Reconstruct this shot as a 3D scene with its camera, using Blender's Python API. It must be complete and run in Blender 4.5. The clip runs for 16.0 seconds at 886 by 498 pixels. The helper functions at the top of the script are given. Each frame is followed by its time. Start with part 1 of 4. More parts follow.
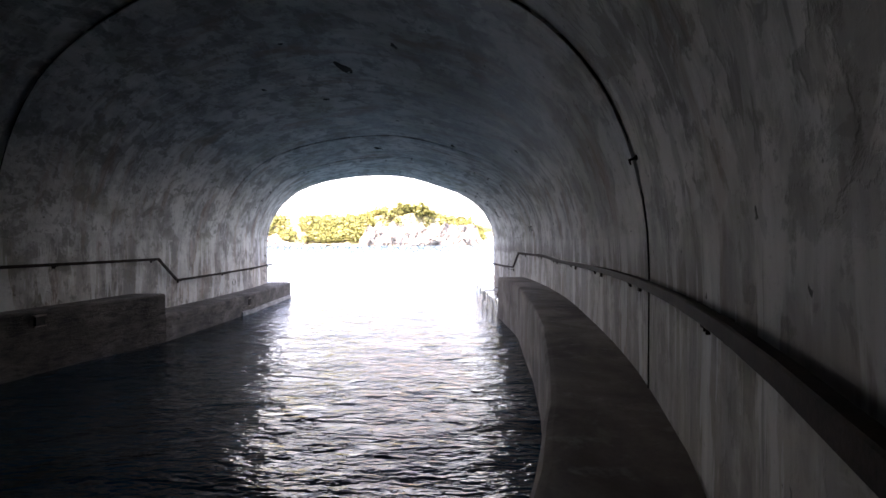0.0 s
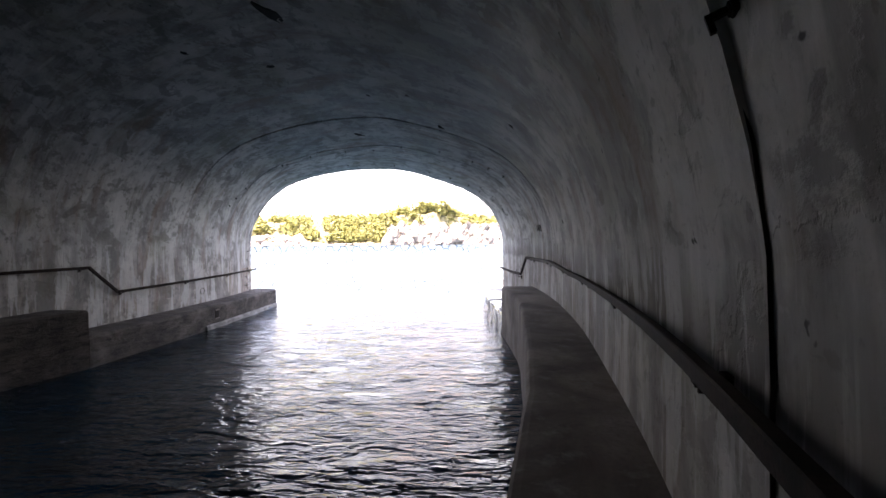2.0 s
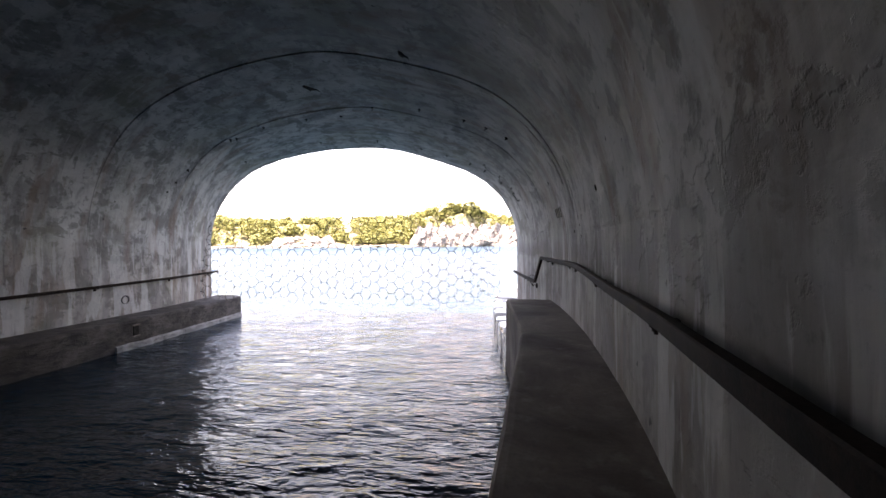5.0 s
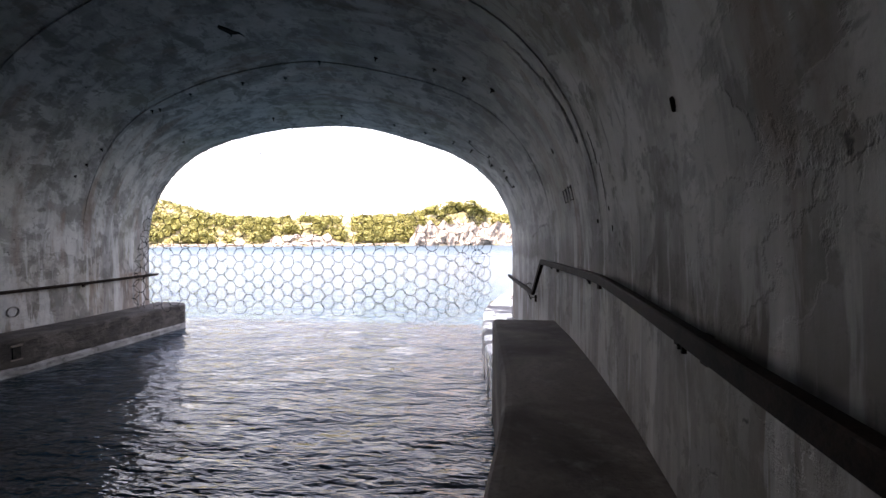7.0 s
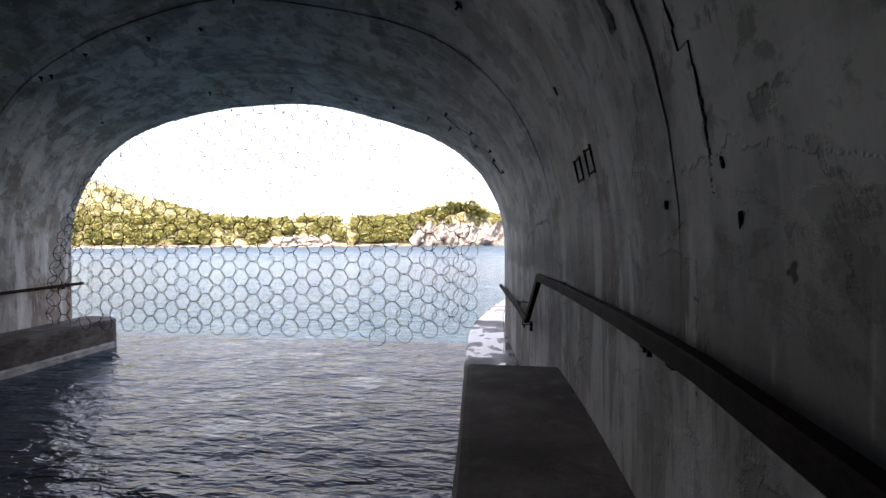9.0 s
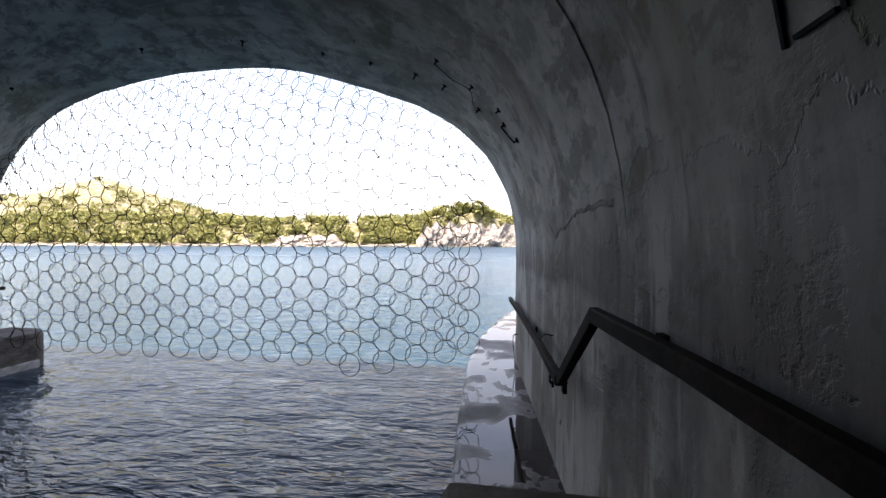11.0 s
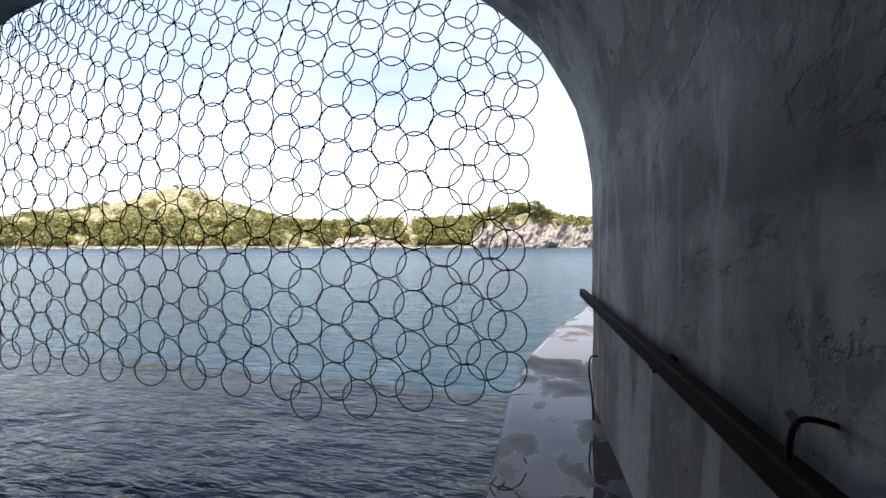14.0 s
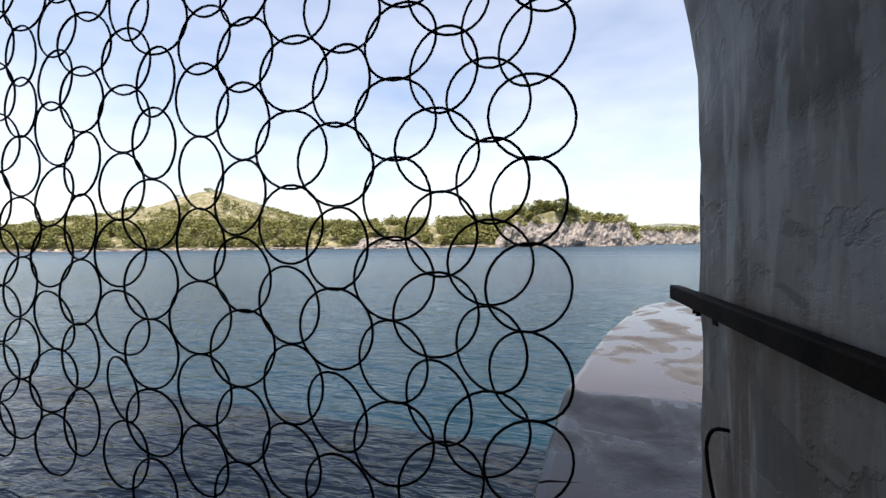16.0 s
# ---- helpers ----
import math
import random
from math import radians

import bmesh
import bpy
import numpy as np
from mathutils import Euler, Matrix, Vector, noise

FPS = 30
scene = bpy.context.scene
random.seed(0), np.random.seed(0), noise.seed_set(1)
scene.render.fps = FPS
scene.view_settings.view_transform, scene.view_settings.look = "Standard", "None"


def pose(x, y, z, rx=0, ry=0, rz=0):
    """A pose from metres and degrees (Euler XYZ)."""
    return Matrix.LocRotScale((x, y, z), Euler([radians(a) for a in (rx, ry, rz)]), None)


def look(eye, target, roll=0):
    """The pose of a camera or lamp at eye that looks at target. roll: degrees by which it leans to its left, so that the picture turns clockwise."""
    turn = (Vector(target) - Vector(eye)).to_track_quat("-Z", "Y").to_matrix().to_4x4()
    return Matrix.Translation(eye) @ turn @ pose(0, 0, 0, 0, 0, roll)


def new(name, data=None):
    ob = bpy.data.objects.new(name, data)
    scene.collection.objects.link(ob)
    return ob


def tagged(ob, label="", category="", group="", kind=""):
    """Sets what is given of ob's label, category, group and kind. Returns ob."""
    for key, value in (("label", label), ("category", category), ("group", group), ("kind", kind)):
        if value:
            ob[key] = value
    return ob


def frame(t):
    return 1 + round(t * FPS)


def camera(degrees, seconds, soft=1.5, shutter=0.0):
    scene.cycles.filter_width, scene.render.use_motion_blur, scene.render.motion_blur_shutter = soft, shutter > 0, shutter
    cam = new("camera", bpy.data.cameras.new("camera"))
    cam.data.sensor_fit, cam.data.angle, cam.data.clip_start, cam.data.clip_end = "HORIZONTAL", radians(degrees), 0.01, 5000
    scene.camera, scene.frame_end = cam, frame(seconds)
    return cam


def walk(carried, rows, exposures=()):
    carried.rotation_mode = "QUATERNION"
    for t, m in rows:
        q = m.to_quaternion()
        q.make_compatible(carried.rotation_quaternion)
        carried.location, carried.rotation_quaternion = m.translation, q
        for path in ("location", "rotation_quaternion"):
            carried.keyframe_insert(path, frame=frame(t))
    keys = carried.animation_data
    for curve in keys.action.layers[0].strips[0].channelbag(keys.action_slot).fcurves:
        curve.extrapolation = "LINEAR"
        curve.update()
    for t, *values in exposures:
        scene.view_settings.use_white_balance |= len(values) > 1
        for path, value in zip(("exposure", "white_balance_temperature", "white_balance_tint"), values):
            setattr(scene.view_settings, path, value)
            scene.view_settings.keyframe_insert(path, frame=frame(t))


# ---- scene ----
cam = camera(90.0, 16.0)

PATH = [
    (0, (0.309, 0.053, 2.932), (0.241, 2.051, 2.899), -0.1),
    (0.5, (0.536, 0.813, 2.969), (0.468, 2.811, 2.932), -0.3),
    (1, (0.711, 1.415, 2.984), (0.638, 3.413, 2.945), -0.3),
    (1.5, (0.91, 2.125, 3.001), (0.828, 4.123, 2.966), -0.7),
    (2, (1.234, 2.849, 3.052), (1.058, 4.841, 3.014), -0.4),
    (2.5, (1.331, 3.813, 2.998), (1.08, 5.797, 2.971), -0.1),
    (3, (1.556, 4.51, 2.953), (1.269, 6.489, 2.929), -0.1),
    (3.5, (1.657, 5.209, 2.897), (1.345, 7.184, 2.87), 0.0),
    (4, (1.794, 5.769, 2.824), (1.486, 7.745, 2.801), -0.5),
    (6.5, (2.151, 9.489, 2.864), (1.835, 11.464, 2.826), -0.1),
    (7, (2.196, 10.074, 2.816), (1.881, 12.048, 2.782), -0.2),
    (7.5, (2.278, 10.768, 2.834), (1.964, 12.743, 2.8), -0.2),
    (8, (2.3, 11.315, 2.823), (1.986, 13.29, 2.795), -0.1),
    (8.5, (2.337, 11.982, 2.845), (2.021, 13.956, 2.814), -0.1),
    (9, (2.381, 12.538, 2.861), (2.064, 14.512, 2.829), -0.3),
    (9.5, (2.392, 13.135, 2.859), (2.068, 15.108, 2.831), -0.0),
    (12, (2.192, 16.096, 2.826), (1.781, 18.053, 2.796), -0.0),
    (12.5, (2.16, 16.761, 2.807), (1.696, 18.706, 2.775), -0.0),
    (13, (2.05, 17.347, 2.788), (1.534, 19.28, 2.754), 0.1),
    (13.5, (2.075, 17.797, 2.547), (1.511, 19.715, 2.52), -0.6),
    (14, (2.044, 18.182, 2.333), (1.451, 20.092, 2.314), -0.1),
    (14.5, (1.995, 18.684, 2.164), (1.366, 20.583, 2.145), -0.1),
    (15, (1.865, 19.175, 2.165), (1.206, 21.063, 2.149), -0.4),
    (15.5, (1.79, 19.77, 2.13), (1.112, 21.651, 2.112), -0.3),
    (16, (1.714, 20.377, 2.097), (1.015, 22.25, 2.078), -0.6),
]
walk(cam, [(t, look(eye, target, roll)) for t, eye, target, roll in PATH],
     exposures=[(0, 3.65, 7500, 28), (2, 3.5, 7550, 28), (4, 3.2, 7600, 28), (6.5, 2.75, 7700, 27), (8, 2.4, 7650, 26), (9.5, 2.05, 7450, 22), (12, 1.83, 7100, 18), (14, 1.28, 6900, 15), (16, 0.8, 6850, 14)])

# ---- world, sun ----
SUN_EL, SUN_AZ = 74.0, 208.0          # sun stands behind the mouth, over the unseen hillside added there
world = bpy.data.worlds.new("sky")
scene.world = world
world.use_nodes = True
wn, wl = world.node_tree.nodes, world.node_tree.links
wn.clear()
w_out = wn.new("ShaderNodeOutputWorld")
w_bg = wn.new("ShaderNodeBackground")
w_sky = wn.new("ShaderNodeTexSky")
w_sky.sky_type, w_sky.sun_disc = "NISHITA", False
w_sky.sun_elevation, w_sky.sun_rotation = radians(SUN_EL), radians(SUN_AZ)
w_sky.air_density, w_sky.dust_density, w_sky.ozone_density = 1.0, 1.2, 1.0
w_bg.inputs["Strength"].default_value = 0.13
w_tc = wn.new("ShaderNodeTexCoord")
w_map = wn.new("ShaderNodeMapping")
w_map.inputs["Scale"].default_value = (1.6, 1.6, 4.5)
w_noise = wn.new("ShaderNodeTexNoise")
w_noise.inputs["Scale"].default_value, w_noise.inputs["Detail"].default_value = 1.3, 4.0
w_noise.inputs["Roughness"].default_value = 0.55
w_ramp = wn.new("ShaderNodeValToRGB")
w_ramp.color_ramp.elements[0].position, w_ramp.color_ramp.elements[1].position = 0.22, 0.78
w_mix = wn.new("ShaderNodeMix")
w_mix.data_type = "RGBA"
w_mix.inputs["B"].default_value = (7.0, 7.1, 7.3, 1)
wl.new(w_tc.outputs["Generated"], w_map.inputs["Vector"])
wl.new(w_map.outputs["Vector"], w_noise.inputs["Vector"])
wl.new(w_noise.outputs["Fac"], w_ramp.inputs["Fac"])
w_half = wn.new("ShaderNodeMath")
w_half.operation = "MULTIPLY"
w_half.inputs[1].default_value = 0.5
wl.new(w_ramp.outputs["Color"], w_half.inputs[0])
w_sep = wn.new("ShaderNodeSeparateXYZ")
wl.new(w_tc.outputs["Generated"], w_sep.inputs[0])
w_fade = wn.new("ShaderNodeMapRange")            # thinner cloud towards the zenith
for w_key, w_val in (("From Min", 0.30), ("From Max", 0.75), ("To Min", 1.0), ("To Max", 0.2)):
    w_fade.inputs[w_key].default_value = w_val
wl.new(w_sep.outputs["Z"], w_fade.inputs["Value"])
w_thin = wn.new("ShaderNodeMath")
w_thin.operation = "MULTIPLY"
wl.new(w_half.outputs[0], w_thin.inputs[0])
wl.new(w_fade.outputs["Result"], w_thin.inputs[1])
wl.new(w_thin.outputs[0], w_mix.inputs["Factor"])
wl.new(w_sky.outputs["Color"], w_mix.inputs["A"])
wl.new(w_mix.outputs["Result"], w_bg.inputs["Color"])
wl.new(w_bg.outputs["Background"], w_out.inputs["Surface"])

sun_data = bpy.data.lights.new("sun", "SUN")
sun_data.energy, sun_data.angle, sun_data.color = 4.2, radians(0.53), (1.0, 0.95, 0.86)
sun = new("sun", sun_data)
sa, se = radians(SUN_AZ), radians(SUN_EL)
sun_dir = Vector((math.sin(sa) * math.cos(se), math.cos(sa) * math.cos(se), math.sin(se)))
sun.rotation_euler = sun_dir.to_track_quat("Z", "Y").to_euler()
sun.location = (0, 0, 60)


# ---- materials ----
class Mat:
    """A node material with short calls for its nodes."""

    def __init__(self, name, rough=0.8, metal=0.0):
        self.m = bpy.data.materials.new(name)
        self.m.use_nodes = True
        self.t = self.m.node_tree
        self.b = self.t.nodes["Principled BSDF"]
        self.b.inputs["Roughness"].default_value = rough
        self.b.inputs["Metallic"].default_value = metal

    def link(self, a, b):
        self.t.links.new(a, b)

    def coord(self, which="Object", scale=(1, 1, 1)):
        tc, mp = self.t.nodes.new("ShaderNodeTexCoord"), self.t.nodes.new("ShaderNodeMapping")
        mp.inputs["Scale"].default_value = scale
        self.link(tc.outputs[which], mp.inputs["Vector"])
        return mp.outputs["Vector"]

    def noise(self, vec, scale, detail=5, rough=0.55, distort=0.0):
        n = self.t.nodes.new("ShaderNodeTexNoise")
        for key, v in (("Scale", scale), ("Detail", detail), ("Roughness", rough), ("Distortion", distort)):
            n.inputs[key].default_value = v
        self.link(vec, n.inputs["Vector"])
        return n.outputs["Fac"]

    def ramp(self, fac, stops):
        r = self.t.nodes.new("ShaderNodeValToRGB")
        e = r.color_ramp.elements
        while len(e) < len(stops):
            e.new(0.5)
        for k, (p, c) in enumerate(stops):
            e[k].position = p
            e[k].color = (c, c, c, 1) if isinstance(c, (int, float)) else (*c, 1)
        self.link(fac, r.inputs["Fac"])
        return r.outputs["Color"]

    def mix(self, fac, a, b, blend="MIX"):
        n = self.t.nodes.new("ShaderNodeMix")
        n.data_type, n.blend_type = "RGBA", blend
        for key, v in (("Factor", fac), ("A", a), ("B", b)):
            if isinstance(v, (int, float)):
                n.inputs[key].default_value = v if key == "Factor" else (v, v, v, 1)
            elif isinstance(v, tuple):
                n.inputs[key].default_value = (*v, 1)
            else:
                self.link(v, n.inputs[key])
        return n.outputs["Result"]

    def math(self, op, a, b=0.0):
        n = self.t.nodes.new("ShaderNodeMath")
        n.operation = op
        for k, v in enumerate((a, b)):
            if isinstance(v, (int, float)):
                n.inputs[k].default_value = v
            else:
                self.link(v, n.inputs[k])
        return n.outputs[0]

    def height(self, h, strength, dist=0.02):
        n = self.t.nodes.new("ShaderNodeBump")
        n.inputs["Strength"].default_value, n.inputs["Distance"].default_value = strength, dist
        self.link(h, n.inputs["Height"])
        self.link(n.outputs["Normal"], self.b.inputs["Normal"])

    def colour(self, c):
        if isinstance(c, tuple):
            self.b.inputs["Base Color"].default_value = (*c, 1)
        else:
            self.link(c, self.b.inputs["Base Color"])

    def rough(self, r):
        self.link(r, self.b.inputs["Roughness"])


def lining_material():
    """Old plastered concrete: trowel streaks that run round the section, pale leached runs, dark damp, scabs and a
    painted band of rust and shade.
    """
    m = Mat("lining_concrete", 0.85)
    uv = m.coord("UV")
    sep = m.t.nodes.new("ShaderNodeSeparateXYZ")
    m.link(uv, sep.inputs[0])
    blot = m.noise(uv, 0.36, 8, 0.62, 0.3)
    cloud = m.noise(m.coord("UV", (1.15, 0.95, 1)), 1.2, 8, 0.62, 0.3)
    bands = m.noise(m.coord("UV", (1.7, 0.24, 1)), 1.0, 6, 0.60, 0.2)
    streak = m.noise(m.coord("UV", (3.4, 0.36, 1)), 1.0, 6, 0.62, 0.15)
    scratch = m.noise(m.coord("UV", (8.0, 0.75, 1)), 1.0, 4, 0.55, 0.1)
    where = m.noise(uv, 0.7, 3, 0.5)
    scab = m.noise(uv, 0.9, 9, 0.68, 0.25)
    grain = m.noise(uv, 15.0, 6, 0.7)
    base = m.ramp(blot, [(0.36, (0.30, 0.294, 0.280)), (0.5, (0.46, 0.451, 0.434)), (0.64, (0.60, 0.59, 0.567))])
    base = m.mix(m.ramp(cloud, [(0.38, 0.60), (0.50, 0.0)]), base, (0.17, 0.165, 0.156))
    base = m.mix(m.ramp(cloud, [(0.53, 0.0), (0.63, 0.50)]), base, (0.60, 0.59, 0.565))
    base = m.mix(m.ramp(bands, [(0.40, 0.28), (0.49, 0.0)]), base, (0.17, 0.166, 0.157))
    base = m.mix(m.ramp(bands, [(0.53, 0.0), (0.63, 0.28)]), base, (0.56, 0.55, 0.525))
    base = m.mix(m.ramp(streak, [(0.57, 0.0), (0.67, 0.30)]), base, (0.62, 0.61, 0.58))
    # patches where the skim coat has come away, with soft dirty rims
    patch = m.noise(uv, 1.55, 7, 0.6, 0.35)
    base = m.mix(m.ramp(patch, [(0.535, 0.0), (0.56, 0.55), (0.66, 0.72)]), base, (0.145, 0.143, 0.124))
    base = m.mix(m.ramp(patch, [(0.385, 0.40), (0.425, 0.0)]), base, (0.56, 0.55, 0.525))
    fleck = m.noise(uv, 4.2, 6, 0.62, 0.4)
    base = m.mix(m.ramp(fleck, [(0.575, 0.0), (0.61, 0.50)]), base, (0.13, 0.127, 0.115))
    base = m.mix(m.ramp(fleck, [(0.37, 0.40), (0.41, 0.0)]), base, (0.58, 0.57, 0.545))
    base = m.mix(m.ramp(scab, [(0.56, 0.0), (0.59, 0.50)]), base, (0.15, 0.146, 0.134))
    base = m.mix(m.ramp(scab, [(0.40, 0.45), (0.43, 0.0)]), base, (0.52, 0.51, 0.49))
    base = m.mix(m.ramp(m.noise(uv, 0.5, 4, 0.5, 0.5), [(0.53, 0.0), (0.64, 0.40)]), base, (0.20, 0.19, 0.115))
    base = m.mix(m.ramp(m.noise(m.coord("UV", (1.6, 0.5, 1)), 0.9, 5, 0.6), [(0.57, 0.0), (0.67, 0.45)]), base, (0.27, 0.170, 0.120))
    # lime runs with crisp sides, brown wash and dark damp tongues beside them
    runs = m.noise(m.coord("UV", (1.5, 0.55, 1)), 1.0, 6, 0.58, 0.45)
    base = m.mix(m.ramp(runs, [(0.58, 0.0), (0.600, 0.28), (0.68, 0.45)]), base, (0.60, 0.585, 0.55))
    base = m.mix(m.ramp(runs, [(0.40, 0.45), (0.45, 0.0)]), base, (0.15, 0.142, 0.134))
    wash = m.noise(m.coord("UV", (1.1, 0.22, 1)), 1.3, 5, 0.6, 0.3)
    base = m.mix(m.ramp(wash, [(0.56, 0.0), (0.66, 0.55)]), base, (0.21, 0.135, 0.095))
    # pale drips below a ragged plaster edge at shoulder height
    rag = m.math("ADD", m.math("MULTIPLY", m.noise(m.coord("UV", (0.6, 0.04, 1)), 0.9, 5, 0.62), 1.0), m.math("MULTIPLY", m.noise(m.coord("UV", (2.0, 1.2, 1)), 1.0, 6, 0.68), 0.55))
    low = m.math("SUBTRACT", m.math("ADD", sep.outputs["Y"], rag), 4.76)
    drips = m.ramp(m.noise(m.coord("UV", (4.2, 0.38, 1)), 1.0, 6, 0.60, 0.15), [(0.36, (0.19, 0.186, 0.178)), (0.5, (0.37, 0.362, 0.348)), (0.66, (0.62, 0.61, 0.58))])
    base = m.mix(m.ramp(low, [(0.0, 0.30), (0.05, 0.0)]), base, drips)
    base = m.mix(m.math("MULTIPLY", m.ramp(low, [(0.0, 0.0), (0.015, 1.0), (0.09, 0.0)]), m.ramp(where, [(0.50, 0.0), (0.60, 0.30)])), base, (0.62, 0.61, 0.58))
    # rust stain behind the handrail, with the rail's shade painted into the same band
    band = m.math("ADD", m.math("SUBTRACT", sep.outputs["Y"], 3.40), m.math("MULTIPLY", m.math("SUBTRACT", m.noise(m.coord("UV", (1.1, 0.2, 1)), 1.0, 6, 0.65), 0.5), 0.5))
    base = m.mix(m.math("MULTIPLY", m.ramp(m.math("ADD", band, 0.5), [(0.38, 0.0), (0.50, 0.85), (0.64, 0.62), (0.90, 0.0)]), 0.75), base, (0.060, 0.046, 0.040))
    # rising damp and brown algae up to about handrail height, with a ragged upper edge;
    # the tint also paints in the weaker light low on the walls
    obj = m.t.nodes.new("ShaderNodeSeparateXYZ")
    m.link(m.coord(), obj.inputs[0])
    ragged = m.math("MULTIPLY", m.math("SUBTRACT", m.noise(m.coord("UV", (1.3, 0.5, 1)), 0.9, 6, 0.62), 0.5), 0.42)
    damp = m.ramp(m.math("ADD", m.math("DIVIDE", obj.outputs["Z"], 6.0), ragged), [(0.30, 0.85), (0.40, 0.55), (0.50, 0.0)])
    base = m.mix(damp, base, (0.74, 0.68, 0.62), "MULTIPLY")
    # water stains that hang down the walls from the plaster edge: dark tongues, pale lime between them
    hang = m.ramp(m.math("ADD", m.math("DIVIDE", obj.outputs["Z"], 6.0), m.math("MULTIPLY", ragged, 0.35)), [(0.47, 1.0), (0.525, 0.0)])
    tongue = m.noise(m.coord("UV", (1.9, 0.30, 1)), 1.0, 7, 0.60, 0.35)
    base = m.mix(m.math("MULTIPLY", m.ramp(tongue, [(0.40, 0.50), (0.47, 0.15), (0.50, 0.0)]), hang), base, (0.18, 0.175, 0.167))
    base = m.mix(m.math("MULTIPLY", m.ramp(tongue, [(0.53, 0.0), (0.555, 0.45), (0.66, 0.65)]), hang), base, (0.58, 0.57, 0.55))
    drops = m.noise(m.coord("UV", (7.0, 1.1, 1)), 1.0, 5, 0.6, 0.2)
    base = m.mix(m.math("MULTIPLY", m.ramp(drops, [(0.60, 0.0), (0.66, 0.32)]), hang), base, (0.62, 0.61, 0.59))
    base = m.mix(m.math("MULTIPLY", m.ramp(drops, [(0.34, 0.38), (0.40, 0.0)]), hang), base, (0.10, 0.096, 0.090))
    # rust runs below the ends of the low handrails at the mouth
    ends = m.math("MULTIPLY", m.ramp(m.math("DIVIDE", obj.outputs["Y"], 30.0), [(0.715, 0.0), (0.738, 1.0)]), m.ramp(m.math("DIVIDE", obj.outputs["Z"], 6.0), [(0.22, 0.55), (0.305, 0.95), (0.318, 0.0)]))
    rusty = m.ramp(m.noise(m.coord("UV", (2.6, 0.35, 1)), 1.0, 6, 0.6, 0.3), [(0.42, 0.0), (0.54, 0.85)])
    base = m.mix(m.math("MULTIPLY", ends, rusty), base, (0.17, 0.098, 0.062))
    # thin pale scratches and dark hairlines
    base = m.mix(m.math("MULTIPLY", m.ramp(scratch, [(0.61, 0.0), (0.69, 0.40)]), m.ramp(where, [(0.42, 0.1), (0.58, 1.0)])), base, (0.68, 0.67, 0.64))
    base = m.mix(m.math("MULTIPLY", m.ramp(scratch, [(0.30, 0.5), (0.36, 0.0)]), m.ramp(where, [(0.45, 1.0), (0.6, 0.2)])), base, (0.07, 0.068, 0.064))
    base = m.mix(m.ramp(grain, [(0.30, 0.35), (0.42, 0.0)]), base, (0.08, 0.078, 0.074))
    pit = m.noise(uv, 5.5, 3, 0.6)
    base = m.mix(m.ramp(pit, [(0.27, 0.9), (0.30, 0.0)]), base, (0.045, 0.042, 0.040))
    m.colour(base)
    h = m.mix(0.5, cloud, streak)
    h = m.mix(0.30, h, m.ramp(scab, [(0.40, 0.0), (0.43, 0.5), (0.56, 0.5), (0.59, 1.0)]))
    h = m.mix(0.20, h, m.ramp(low, [(0.0, 0.0), (0.01, 1.0)]))
    h = m.mix(0.06, h, grain)
    h = m.mix(0.16, h, m.ramp(patch, [(0.545, 1.0), (0.565, 0.0)]))
    m.height(h, 0.8, 0.035)
    m.rough(m.ramp(blot, [(0.3, 0.60), (0.7, 0.92)]))
    return m.m


def ledge_material():
    m = Mat("ledge_concrete", 0.9)
    o = m.coord()
    blot = m.noise(o, 0.9, 6, 0.6, 0.6)
    grain = m.noise(o, 26.0, 5, 0.7)
    run = m.noise(m.coord("Object", (5, 5, 0.5)), 1.0, 5, 0.6)
    c = m.ramp(blot, [(0.36, (0.075, 0.058, 0.045)), (0.5, (0.145, 0.116, 0.094)), (0.64, (0.22, 0.186, 0.155))])
    c = m.mix(m.ramp(run, [(0.56, 0.0), (0.76, 0.5)]), c, (0.30, 0.28, 0.25))
    c = m.mix(m.ramp(grain, [(0.3, 0.5), (0.5, 0.0)]), c, (0.07, 0.06, 0.055))
    m.colour(c)
    m.height(m.mix(0.5, blot, grain), 0.6, 0.02)
    return m.m


def wet_material():
    """Rain-wet quay concrete: brown film with mirror-like puddles and dry humps."""
    m = Mat("wet_concrete", 0.4)
    o = m.coord()
    pud = m.noise(m.coord("Object", (1.0, 0.8, 1)), 1.25, 7, 0.56, 0.5)
    grain = m.noise(o, 34.0, 5, 0.7)
    blot = m.noise(o, 3.1, 6, 0.62, 0.4)
    c = m.ramp(blot, [(0.36, (0.040, 0.033, 0.029)), (0.64, (0.088, 0.076, 0.068))])
    wet = m.ramp(pud, [(0.50, 1.0), (0.515, 0.0)])
    m.b.inputs["Specular IOR Level"].default_value = 0.42
    m.colour(m.mix(wet, c, (0.050, 0.040, 0.038)))
    m.rough(m.ramp(pud, [(0.50, 0.02), (0.515, 0.34), (0.62, 0.62)]))
    h = m.mix(wet, m.mix(0.5, grain, blot), 0.5)
    m.height(h, 0.6, 0.02)
    return m.m


def steel_material(name, dark, light, rough=0.7, metal=0.35):
    m = Mat(name, rough, metal)
    m.b.inputs["Specular IOR Level"].default_value = 0.10
    o = m.coord()
    a, g = m.noise(o, 6.0, 6, 0.65), m.noise(o, 60.0, 4, 0.7)
    c = m.ramp(a, [(0.35, dark), (0.7, light)])
    m.colour(m.mix(m.ramp(g, [(0.35, 0.5), (0.55, 0.0)]), c, tuple(v * 0.4 for v in dark)))
    m.height(m.mix(0.5, a, g), 0.5, 0.006)
    return m.m


